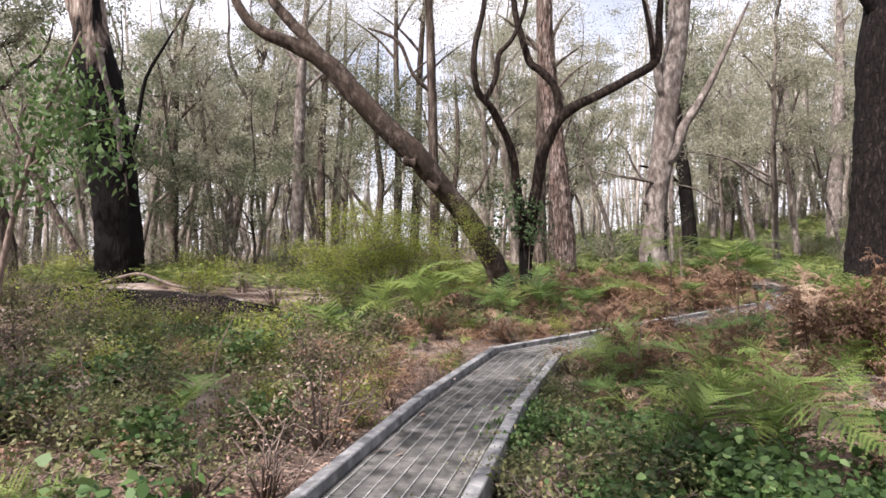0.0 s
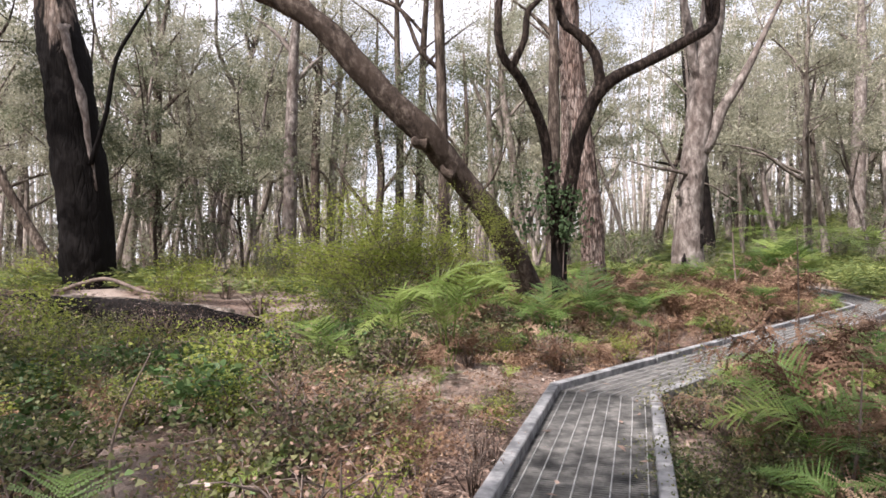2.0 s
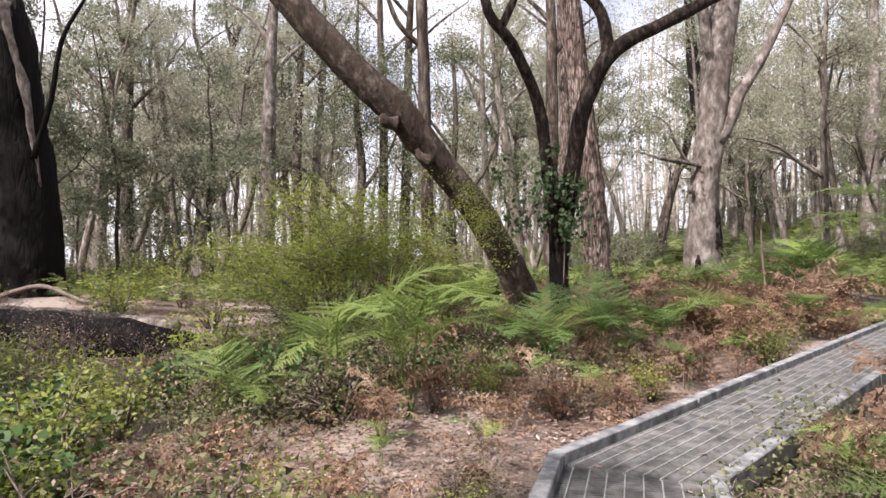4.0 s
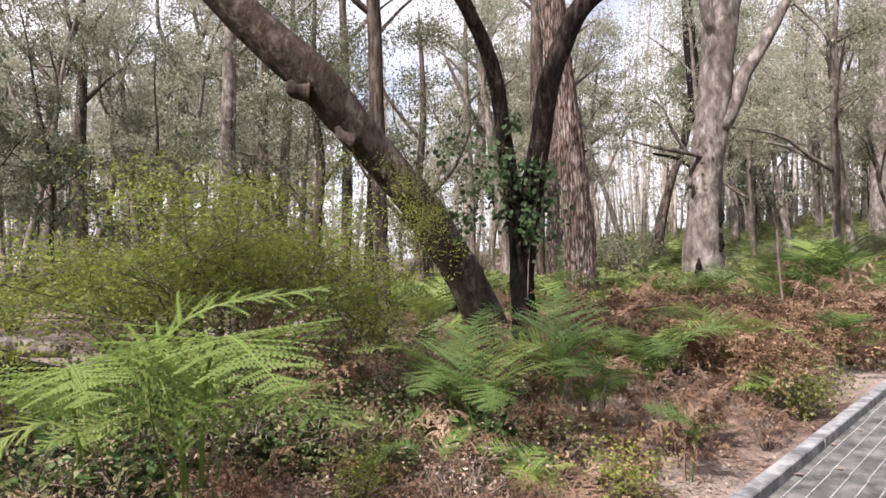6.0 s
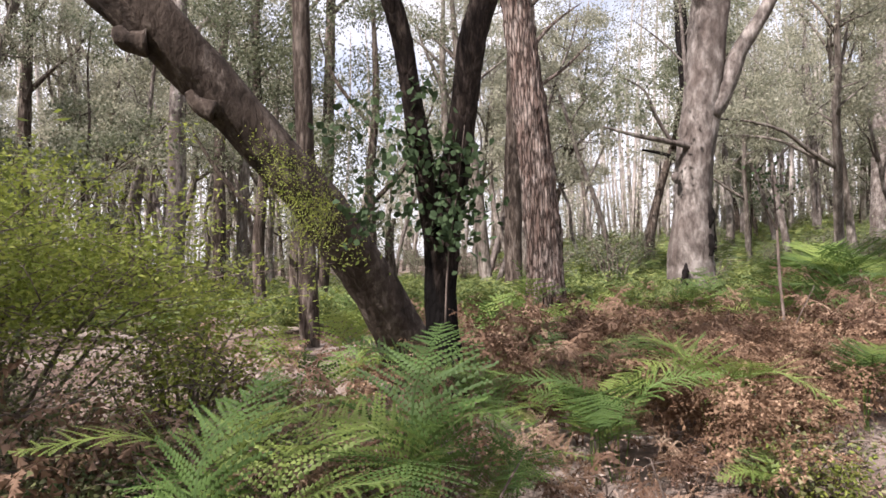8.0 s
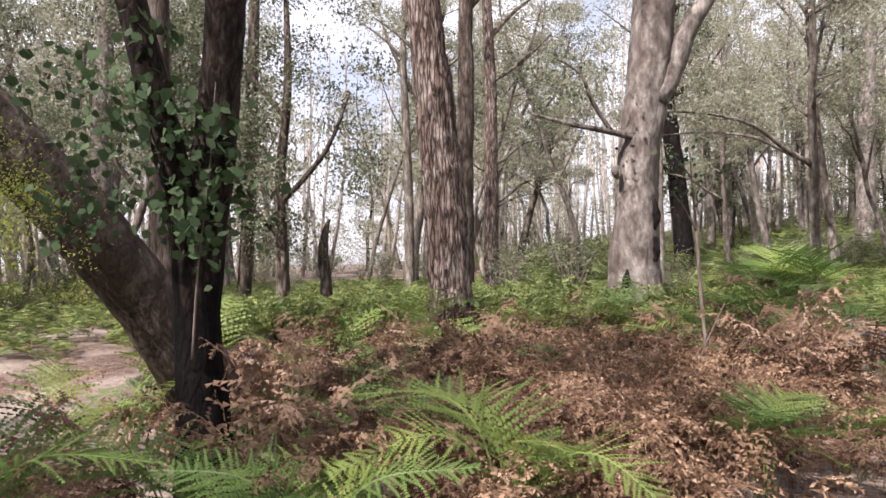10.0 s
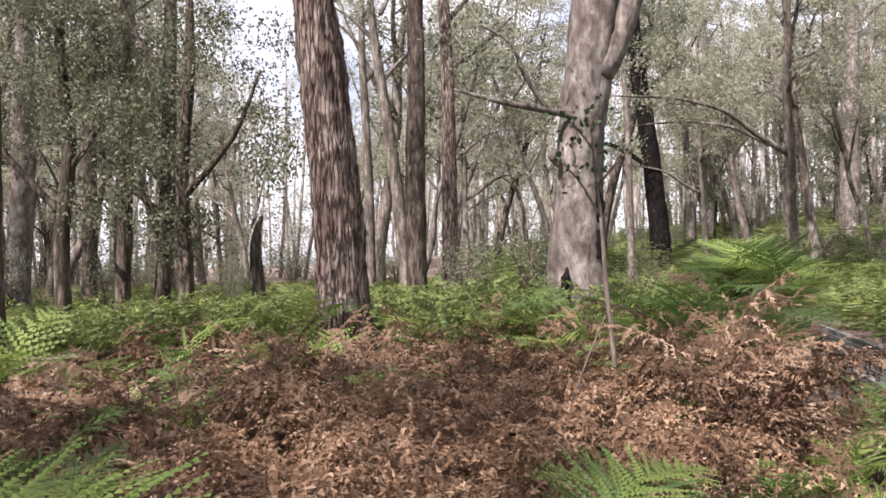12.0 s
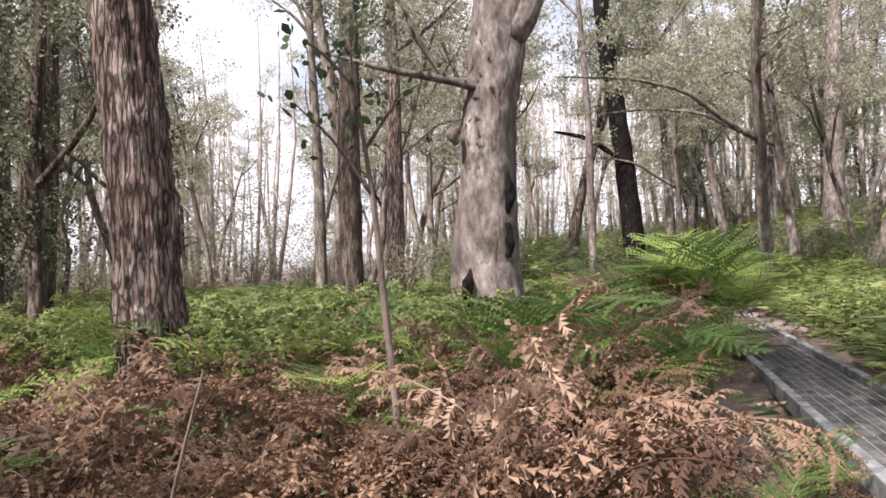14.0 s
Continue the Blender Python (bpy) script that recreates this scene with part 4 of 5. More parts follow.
def off_deck(x, y):
    """Distance from the deck's middle line."""
    best = 99.0
    p = Vector((x, y))
    for a, b in zip(DECK_MID[:-1], DECK_MID[1:]):
        t = max(0, min(1, (p - a).dot(b - a) / (b - a).length_squared))
        best = min(best, (p - a.lerp(b, t)).length)
    return best


fr = np.random.default_rng(77)


def fern(x, y, s, kind="green", n=5, face=None, fine=False):
    label = {"green": "fresh green bracken fern with arching fronds", "dry": "dead rust-brown bracken fern with curled fronds", "mixed": "bracken fern half green and half dried brown", "tall": "tall yellow-green bracken with wide flat fronds", "bright": "large sunlit yellow-green bracken with long arching fronds"}[kind]
    top = thing("bracken_fern", label, "fern", "bracken beside the boardwalk", at=(x, y, float(floor_z(x, y)) - 0.02))
    turn = fr.uniform(0, 6.28)
    if kind == "tall":
        v, f = tube([(0, 0, 0), (0.02, 0.02, 0.5 * s), (0, 0, 0.76 * s + 0.2)], [0.011, 0.009, 0.005], 5, 0, 1, 2)
        part("stalk", mesh_of("stalk", v, f, TWIG, True), top)
    for k in range(n):
        dead = kind == "dry" or (kind == "mixed" and k % 2)
        pool = TALL_FROND if kind == "tall" else BRIGHT_FINE if kind == "bright" else (DRY_FINE if fine else DRY_FROND) if dead else (GREEN_FINE if fine else GREEN_FROND)
        me = pool[int(fr.integers(len(pool)))]
        a = turn + 6.28 * k / n + fr.normal() * 0.3
        if face is not None:
            a = face + fr.normal() * 0.7
        sc = s * fr.uniform(0.62, 1.15)
        if kind == "tall":
            h = 0.76 * s + fr.uniform(0, 0.2)
            m = pose(0, 0, h, 0, fr.uniform(50, 72), math.degrees(a)) @ Matrix.Scale(0.85 * fr.uniform(0.8, 1.1), 4)
            part("frond", me, top, "", m)
            continue
        m = pose(fr.normal() * 0.03, fr.normal() * 0.03, 0, fr.normal() * 7, fr.normal() * 8 - 4, math.degrees(a)) @ Matrix.Scale(sc, 4)
        part("frond", me, top, "dry brown frond" if dead and kind == "mixed" else "", m)
    return top


for x, y, s, kind, n in (
    (-0.35, 11.0, 2.2, "bright", 7), (-1.1, 11.3, 2.0, "bright", 5), (-1.9, 10.9, 1.5, "green", 6), (1.95, 13.2, 1.55, "green", 6), (1.3, 12.6, 1.4, "green", 5), (1.85, 4.7, 1.5, "bright", 5), (2.35, 4.6, 1.5, "bright", 4), (2.35, 13.7, 1.2, "green", 6), (4.3, 15.15, 1.6, "green", 8), (6.05, 15.95, 1.15, "green", 6),
    (3.0, 15.2, 1.45, "mixed", 7), (2.5, 15.3, 1.4, "green", 6), (3.4, 14.7, 1.3, "green", 6), (3.7, 15.9, 1.5, "mixed", 7), (2.4, 4.7, 1.05, "mixed", 7), (1.75, 5.5, 0.85, "mixed", 5), (3.3, 6.2, 1.0, "bright", 5), (3.4, 9.7, 2.2, "tall", 7), (4.5, 9.9, 2.1, "tall", 6), (5.6, 10.6, 1.7, "tall", 6),
    (-2.6, 14.2, 0.9, "green", 6), (-3.2, 14.8, 0.85, "green", 5), (-0.55, 10.3, 0.9, "dry", 8), (-0.1, 11.2, 0.85, "dry", 7), (1.0, 11.0, 0.75, "dry", 7),
    (0.55, 10.6, 0.6, "dry", 6), (0.9, 12.0, 0.7, "mixed", 6), (1.55, 11.6, 0.55, "green", 4), (2.2, 12.2, 0.7, "dry", 7), (2.9, 12.9, 0.8, "dry", 7), (0.7, 13.2, 0.8, "dry", 6),
    (7.55, 18.0, 1.75, "dry", 9), (7.9, 18.5, 1.75, "dry", 10), (8.0, 17.9, 1.5, "dry", 8), (8.05, 18.9, 1.55, "dry", 9), (7.4, 19.3, 1.5, "dry", 8), (8.1, 19.7, 2.3, "mixed", 8), (9.3, 18.85, 0.6, "dry", 7), (9.1, 20.6, 2.2, "green", 7), (9.5, 21.9, 2.3, "mixed", 7), (10.5, 23.0, 1.5, "mixed", 6), (10.9, 24.2, 1.5, "green", 6), (7.9, 20.7, 2.0, "green", 7), (8.8, 21.2, 2.0, "mixed", 7), (7.1, 20.5, 1.6, "mixed", 7), (6.2, 21.2, 1.6, "green", 7), (8.6, 20.3, 1.9, "mixed", 7),
    (5.6, 19.2, 1.15, "mixed", 6), (6.3, 20.0, 1.2, "mixed", 6), (5.3, 17.3, 1.0, "dry", 8), (4.9, 18.4, 1.1, "mixed", 7), (3.6, 17.2, 1.0, "mixed", 6), (3.4, 18.2, 1.3, "dry", 8), (2.8, 17.5, 1.2, "dry", 8), (4.4, 19.7, 1.3, "dry", 8), (3.5, 20.3, 1.3, "dry", 8), (2.6, 19.4, 1.3, "dry", 8), (5.1, 20.6, 1.2, "dry", 8), (3.9, 19.0, 1.1, "mixed", 6), (7.3, 16.9, 0.8, "green", 5),
    (2.6, 17.2, 1.0, "green", 6), (1.2, 15.6, 0.9, "green", 6), (0.6, 15.9, 0.9, "green", 6), (2.9, 16.4, 0.9, "green", 6), (1.7, 14.6, 0.9, "green", 6),
):
    fern(x, y, s, kind, n, fine=True)
ferns = []


def scatter(n, pick, gap, kinds, lo, hi, fronds=(4, 7), clear=0.78):
    c = 0
    for _ in range(n * 30):
        if c >= n:
            break
        x, y = pick()
        if off_deck(x, y) < clear or any((x - a) ** 2 + (y - b) ** 2 < gap * gap for a, b in ferns) or (x - 2.1) ** 2 + (y - 16.7) ** 2 < 0.3:
            continue
        ferns.append((x, y))
        kind = kinds(x, y)
        fern(x, y, fr.uniform(lo, hi), kind, int(fr.integers(*fronds)), fine=off_deck(x, y) < 3.2)
        c += 1


def beside(i, lo, hi, t0=0.0, t1=1.0):
    """A random place lo to hi metres left of a run of the deck's left edge."""
    a, b = Vector(BENDS[i]), Vector(BENDS[i + 1])
    d = (b - a).normalized()
    nrm = Vector((-d.y, d.x))

    def pick():
        p = a.lerp(b, fr.uniform(t0, t1)) + nrm * (lo + (hi - lo) * fr.uniform() ** 1.2)
        return p.x, p.y
    return pick


def choose(g, m):
    def kinds(x, y):
        u = fr.uniform()
        return "green" if u < g else "mixed" if u < g + m else "dry"
    return kinds


scatter(32, beside(2, 0.40, 1.7, 0.12, 1.0), 0.36, choose(0.05, 0.12), 0.5, 0.85, (5, 8))
scatter(62, beside(2, 1.5, 5.0, 0.12, 1.05), 0.36, choose(0.08, 0.14), 0.95, 1.55, (5, 8))
scatter(20, beside(2, 4.6, 8.5, 0.1, 1.1), 0.5, choose(0.22, 0.28), 1.1, 1.65)
scatter(12, beside(3, 0.5, 4.5, 0.0, 0.8), 0.5, choose(0.5, 0.2), 0.8, 1.2)
scatter(16, lambda: (fr.uniform(-6.5, -1.3), fr.uniform(3.2, 12)), 0.7, choose(0.4, 0.3), 0.5, 0.85, (4, 6))
scatter(14, beside(1, 0.4, 3.2, 0.45, 1.05), 0.5, choose(0.15, 0.2), 0.35, 0.65)
scatter(13, beside(2, -1.6, -6.5, 0.0, 0.8), 0.55, choose(0.3, 0.2), 0.6, 1.05)
scatter(12, beside(1, -1.5, -5.5, 0.1, 0.9), 0.55, choose(0.5, 0.2), 0.55, 0.9)
scatter(11, lambda: (fr.normal(6.2, 0.9), fr.normal(8.8, 0.9)), 0.35, choose(0.04, 0.06), 1.4, 1.9, (7, 10))

scatter(14, lambda: (fr.normal(8.2, 0.5), fr.normal(19.7, 0.8)), 0.3, choose(0.12, 0.25), 0.8, 1.2, (5, 8))
scatter(6, lambda: (fr.normal(6.6, 0.6), fr.normal(17.0, 0.5)), 0.3, choose(0.0, 0.1), 0.8, 1.1, (6, 9))
scatter(14, beside(1, -1.45, -3.6, 0.5, 1.0), 0.42, choose(0.15, 0.3), 0.75, 1.1, (5, 8))
scatter(13, beside(2, -1.30, -3.2, 0.0, 0.45), 0.42, choose(0.2, 0.35), 0.8, 1.15, (5, 8))
scatter(7, beside(2, 0.12, 0.5, 0.72, 1.0), 0.4, choose(0.5, 0.3), 0.8, 1.1, (5, 7), 0.62)
scatter(15, beside(3, 0.2, 1.2, 0.40, 0.9), 0.28, choose(0.95, 0.05), 2.0, 2.5, (6, 9), 0.66)
for x, y, sz, kind, n in ((1.65, 6.1, 0.85, "mixed", 6), (1.95, 6.7, 1.1, "mixed", 6), (2.2, 7.4, 1.35, "mixed", 7), (2.45, 8.1, 1.3, "dry", 8), (2.9, 7.2, 1.1, "dry", 7), (3.3, 8.0, 1.1, "mixed", 7), (3.5, 9.0, 1.05, "dry", 7), (2.6, 6.3, 1.0, "green", 6)):
    fern(x, y, sz, kind, n, fine=True)
# the bracken carpet beyond, too dense to count


def far_fronds(n, pick, mat, lo, hi, seed, name, label, lacy=False, detail=(9, 4)):
    r = np.random.default_rng(seed)
    if lacy:
        v, f = frond(seed + 300, dry=True, pairs=detail[0], pinnules=detail[1], arch=115, span=0.36)
        v = np.array([tuple(p) for p in v])
        base = np.array([v[list(t)] for t in f if len(t) == 3])
    else:
        base = []
        K = 14
        for k in range(K):
            u0 = 0.25 + 0.75 * k / K
            L = 0.38 * (1 - k / K) ** 0.8 + 0.03
            for sg in (-1, 1):
                a = lambda u: np.array((math.sin(1.55 * u ** 1.5) * u * 0.85, 0, u * math.cos(0.95 * u)))
                base.append([a(u0), a(u0 + 0.036), a(u0 + 0.06) + np.array((0.10 * L, sg * L, -0.10 * L))])
        base = np.array(base)
    P = np.array([pick(r) for _ in range(n)])
    ang, s, tilt = r.uniform(0, 6.28, n), r.uniform(lo, hi, n), r.normal(size=n) * 0.15
    ca, sa = np.cos(ang), np.sin(ang)
    B = base[None] * s[:, None, None, None]
    jit = r.normal(size=B.shape) * (0.006 if lacy else 0.02)
    B = B + jit
    X = B[..., 0] * ca[:, None, None] - B[..., 1] * sa[:, None, None] + P[:, 0][:, None, None]
    Y = B[..., 0] * sa[:, None, None] + B[..., 1] * ca[:, None, None] + P[:, 1][:, None, None]
    Z = B[..., 2] + B[..., 0] * tilt[:, None, None] + floor_z(P[:, 0], P[:, 1])[:, None, None]
    q = np.stack([X, Y, Z], -1).reshape(-1, 3, 3)
    ob = new(name, mesh_polys(name, q, 3, mat))
    return tagged(ob, label, "ferns", kind="stuff")


def carpet(r):
    while True:
        y = 25 + 30 * r.uniform() ** 1.3
        x = r.uniform(-2.0, 3 + 0.9 * y)
        if off_deck(x, y) > 6.2 + r.normal() * 0.7 and not (x < 0 and r.uniform() < 0.5):
            return x, y


def hill(r):
    y = r.uniform(45, 100)
    return r.uniform(8, 0.95 * y), y


def near_dry(r):
    while True:
        x, y = r.uniform(1, 26), r.uniform(12, 30)
        if 4.4 < off_deck(x, y) < 8 and x < y:
            return x, y


def thicket(r):
    while True:
        x, y = r.uniform(3.9, 10.5), r.uniform(13, 21.5)
        d = off_deck(x, y)
        if 1.15 < d < 4.6 and x < y * 0.62 and (x < 8.7 or y < 17.6) and (d > 1.9 or r.uniform() < 0.35):
            return x, y


def left_side(r):
    while True:
        x, y = r.uniform(-9, 1), r.uniform(2, 15)
        if off_deck(x, y) > 0.9:
            return x, y


def right_side(r):
    while True:
        x, y = r.uniform(10, 24), r.uniform(15, 34)
        if off_deck(x, y) > 0.72 and x > 3.3 + y / 2.99:
            return x, y


def left_woods(r):
    y = r.uniform(24, 60)
    return r.uniform(-0.75 * y, 1.0), y


def verge(r):
    i = int(r.integers(1, 3))
    a, c = Vector(BENDS[i]), Vector(BENDS[i + 1])
    d = (c - a).normalized()
    p = a.lerp(c, r.uniform(0.35, 1.0) if i == 1 else r.uniform(0.0, 0.65)) + Vector((-d.y, d.x)) * (0.25 + 2.2 * r.uniform())
    return p.x, p.y


def tall_bed(r):
    while True:
        x, y = r.uniform(-2, 16), r.uniform(21.2, 27.5)
        if off_deck(x, y) > 1.4 and x < y * 0.6 and (x > 4.8 or y > 23.6) and (x - 8.1) ** 2 + (y - 25.3) ** 2 > 0.6:
            return x, y


def rest(r):
    while True:
        x, y = r.uniform(-14, 16), r.uniform(2, 30)
        if off_deck(x, y) > 1.0 and (x > 2 + y * 0.2) and x > -6:
            return x, y


far_fronds(6500, carpet, FERN_FAR, 0.7, 1.15, 1, "bracken_carpet", "dense green bracken spreading under the gums")
far_fronds(3600, hill, FERN_FAR, 1.3, 2.4, 2, "undergrowth_on_rise", "bright green undergrowth on the rising ground")
far_fronds(800, near_dry, FERN_FAR_DRY, 0.5, 1.05, 3, "dry_bracken_carpet", "rust-brown dead bracken among the green", True)
far_fronds(540, thicket, FERN_FAR_DRY, 0.7, 1.3, 11, "dry_bracken_thicket", "dense tangle of dead rust-brown bracken beside the deck", True, (17, 11))
far_fronds(560, rest, FERN_FAR_DRY, 0.4, 0.8, 4, "dry_fern_scraps", "broken dry fern scraps close to the ground", True)
far_fronds(380, left_side, FERN_FAR_DRY, 0.3, 0.6, 5, "dry_fern_bits", "small dead ferns among the low shrubs", True)
far_fronds(210, verge, FERN_FAR_DRY, 0.22, 0.5, 8, "dry_fern_verge", "small dead fern fronds on the litter beside the deck", True)
far_fronds(900, tall_bed, FERN_FAR, 1.05, 1.55, 9, "tall_bracken_bed", "waist-high green bracken round the big gums", True)
far_fronds(2200, right_side, FERN_FAR, 0.7, 1.1, 6, "bracken_past_deck", "green bracken on the far side of the boardwalk")
far_fronds(3200, left_woods, FERN_FAR, 0.6, 1.1, 7, "bracken_in_woods", "green bracken under the gums past the fallen logs")


def shrub(seed, name, label, width, height, n_stem, per, leaf, mat, hang=0.0, spread=0.13, low=0.25, stem_r=0.012, twigs=3, category="shrub"):
    """A many-stemmed shrub: crooked stems, side twigs and small leaves round their ends."""
    r = np.random.default_rng(seed)
    top = thing(name, label, category, "shrubs of the forest floor")
    tubes, tips = [], []
    for k in range(n_stem):
        a = r.uniform(0, 6.28)
        rr = width / 2 * r.uniform(0.1, 1) ** 0.7
        end = Vector((math.cos(a) * rr, math.sin(a) * rr, height * r.uniform(0.55, 1.0) * (1 - 0.35 * (rr / (width / 2)) ** 2)))
        mid = end * 0.5 + Vector(r.normal(size=3) * 0.06 * height) + Vector((0, 0, 0.1 * height))
        st = [Vector((math.cos(a) * 0.04, math.sin(a) * 0.04, -0.05)), mid, end]
        tubes.append(tube(st, [stem_r * 1.4, stem_r, stem_r * 0.3], 3, 0, seed, 1 if height < 1 else 3))
        for j in range(twigs):
            u = low + (1 - low) * (j + r.uniform()) / twigs
            q = st[0].lerp(mid, u * 2) if u < 0.5 else mid.lerp(end, u * 2 - 1)
            e = q + Vector((r.normal(), r.normal(), abs(r.normal()) * 0.5)) * 0.16 * max(width, height)
            if height > 0.4 or j == 0:
                tubes.append(tube([q, q.lerp(e, 0.5) + Vector((0, 0, 0.02)), e], [stem_r * 0.5, stem_r * 0.4, stem_r * 0.15], 3, 0, seed, 1))
            tips += [e, q.lerp(e, 0.55)]
        tips.append(end)
    v, f = joined(tubes)
    tagged(part("branchwork", mesh_of("shrub_stems", v, f, TWIG, True), top), kind="stuff")
    c = np.array([tuple(t) for t in tips])
    c[:, 2] = np.maximum(c[:, 2], 0.03)
    q = (leaves3 if mat in (LEAF_LOW, LEAF_GUM) else leaves6 if mat is LEAF_BRAMBLE else leaves)(c, spread, per, leaf[0], leaf[1], r, hang, 0.5)
    q[..., 2] = np.maximum(q[..., 2], 0.0)
    part("foliage", mesh_polys("shrub_leaves", q, q.shape[1], mat), top)
    return top


SHRUB = [
    shrub(1, "low_shrub", "low olive shrub with small leaves on wiry stems", 0.9, 0.45, 12, 13, (0.058, 0.03), LEAF_LOW),
    shrub(2, "low_shrub", "sprawling grey-green shrub of small leaves", 1.1, 0.35, 13, 12, (0.06, 0.03), LEAF_LOW),
    shrub(3, "bramble", "low bramble with broad green leaves", 0.9, 0.32, 12, 8, (0.075, 0.055), LEAF_BRAMBLE, spread=0.11),
    shrub(4, "upright_shrub", "upright bright green shrub of fine leaves", 0.7, 0.8, 9, 14, (0.06, 0.028), LEAF_BUSH),
    shrub(5, "twiggy_shrub", "bare twiggy shrub with few dry leaves", 0.8, 0.6, 14, 4, (0.028, 0.014), LITTER, stem_r=0.008),
    shrub(6, "grey_sapling_shrub", "open grey-green sapling shrub beneath the gums", 2.4, 3.4, 8, 15, (0.19, 0.07), LEAF_GUM, 0.3, 0.28, 0.3, 0.03, 4),
]
used = [False] * len(SHRUB)
sr = np.random.default_rng(99)


def put_shrub(i, x, y, s):
    m = Matrix.Translation((x, y, float(floor_z(x, y)))) @ Matrix.Rotation(sr.uniform(0, 6.28), 4, "Z") @ Matrix.Scale(s, 4)
    if not used[i]:
        used[i] = True
        SHRUB[i].matrix_basis = m
    else:
        copy_thing(SHRUB[i], Matrix()).matrix_basis = m


def shrubs(n, pick, kinds, lo, hi, clear=0.85):
    c = 0
    for _ in range(n * 20):
        if c >= n:
            break
        x, y = pick()
        i = int(sr.choice(kinds))
        if off_deck(x, y) < clear + (0.25 if i in (1, 5) else 0):
            continue
        put_shrub(i, x, y, sr.uniform(lo, hi))
        c += 1


shrubs(105, lambda: (sr.uniform(-8.5, -1.0), sr.uniform(2.5, 13)), (0, 0, 1, 4, 4, 2), 0.75, 1.4)
shrubs(36, lambda: (sr.uniform(-16, -5), sr.uniform(9, 22)), (0, 1, 1, 4, 3), 1.0, 1.8)
shrubs(14, beside(1, -0.93, -1.12, 0.0, 0.72), (2, 0), 0.4, 0.62, 0.4)
shrubs(24, lambda: (sr.uniform(-6.5, -1.6), sr.uniform(7.5, 13)), (3, 3, 0), 0.6, 1.0)
shrubs(30, lambda: (sr.uniform(0.4, 4.0), sr.uniform(2.2, 5.2)), (2, 2, 0), 0.7, 1.1, 0.72)
shrubs(26, beside(1, -1.08, -2.2, 0.0, 1.0), (2, 0, 1, 4), 0.55, 0.9, 0.66)
shrubs(16, beside(2, -1.1, -2.6, 0.0, 0.5), (0, 1, 4, 2), 0.8, 1.25, 0.7)
shrubs(22, lambda: (sr.uniform(1.6, 6.0), sr.uniform(4.5, 9.5)), (0, 4, 1, 3), 0.6, 1.0)
shrubs(22, lambda: (sr.normal(-1.4, 1.3), sr.normal(13.6, 0.8)), (0, 4, 3, 0, 2), 0.8, 1.3)
shrubs(22, lambda: (sr.normal(0.4, 0.8), sr.normal(13.8, 0.7)), (0, 4, 2, 0), 0.7, 1.1)
shrubs(26, lambda: (sr.normal(-0.5, 0.8), sr.normal(13.3, 0.6)), (0, 0, 4, 2), 0.8, 1.25)
shrubs(16, beside(2, 0.3, 3.5, 0.1, 0.9), (4, 4, 0), 0.7, 1.2)
shrubs(16, beside(1, 0.2, 1.8, 0.2, 1.0), (4, 0, 3), 0.35, 0.65, 0.7)
shrubs(14, beside(2, 0.35, 1.8, 0.0, 0.6), (4, 4, 3, 0), 0.35, 0.65, 0.75)
shrubs(34, lambda: (sr.uniform(-24, -6), sr.uniform(22, 40)), (0, 3, 3, 4), 1.3, 2.2)
shrubs(64, lambda: (sr.uniform(-30, 36), sr.uniform(30, 66)), (5,), 0.5, 1.1)

# the large yellow-green bush in front of the leaning trunk
bush = shrub(31, "large_bush", "large airy yellow-green bush of fine leaves", 3.4, 3.0, 34, 44, (0.060, 0.024), LEAF_BUSH, 0.0, (0.19, 0.19, 0.08), 0.48, 0.014, 8, "bush")
bush.location = (-1.6, 15.0, float(floor_z(-1.6, 15.0)))
# dark shrub added in front, standing for the shade on the bush's lower half
bush = shrub(34, "undershrub", "dark olive shrub added as the tall bush's shaded lower half", 3.2, 1.25, 26, 30, (0.06, 0.026), LEAF_LOW, 0.1, 0.17, 0.2, 0.012, 6)
bush.location = (-1.35, 14.1, float(floor_z(-1.35, 14.1)))
bush = shrub(32, "large_bush", "smaller yellow-green bush of fine leaves", 1.9, 1.5, 16, 22, (0.055, 0.024), LEAF_BUSH, 0.1, 0.15, 0.2, 0.015, 6, "bush")
bush.location = (-0.1, 15.4, float(floor_z(-0.1, 15.4)))
bush = shrub(33, "large_bush", "olive bush with thin stems beside the charred tree", 2.6, 1.7, 18, 20, (0.08, 0.03), LEAF_LOW, 0.1, 0.2, 0.2, 0.015, 6, "bush")
bush.location = (-11.5, 17.0, float(floor_z(-11.5, 17.0)))

# creepers on the two near trees
cr = np.random.default_rng(8)
tp = np.array([(0.95 - 0.62 * t + cr.normal() * 0.16, 16.85 - 0.15 * t + cr.normal() * 0.2 - 0.15, 1.75 + 0.9 * t + cr.normal() * 0.16) for t in cr.uniform(0, 1, 44)])
ob = new("creeper", mesh_polys("creeper", leaves(tp, 0.085, 60, 0.034, 0.013, cr, 0.2), 4, LEAF_BUSH))
tagged(ob, "fine yellow-green creeper clinging to the leaning trunk", "creeper")
vine = thing("climbing_vine", "climbing vine with rounded green leaves on the forked stems", "vine", at=(2.14, 16.5, 0.0))
for x, y, lo, hi, w, n in ((2.25, 16.4, 1.6, 2.9, 0.16, 44), (1.76, 16.2, 1.9, 3.3, 0.16, 22), (1.42, 16.5, 1.7, 3.1, 0.22, 18)):
    tp = np.array([(x - 2.14 + cr.normal() * w, y - 16.5 + cr.normal() * 0.18, cr.uniform(lo, hi)) for t in range(n)])
    part("foliage", mesh_polys("vine_leaves", leaves6(tp, 0.10, 9, 0.09, 0.07, cr, 0.3), 6, LEAF_VINE), vine)
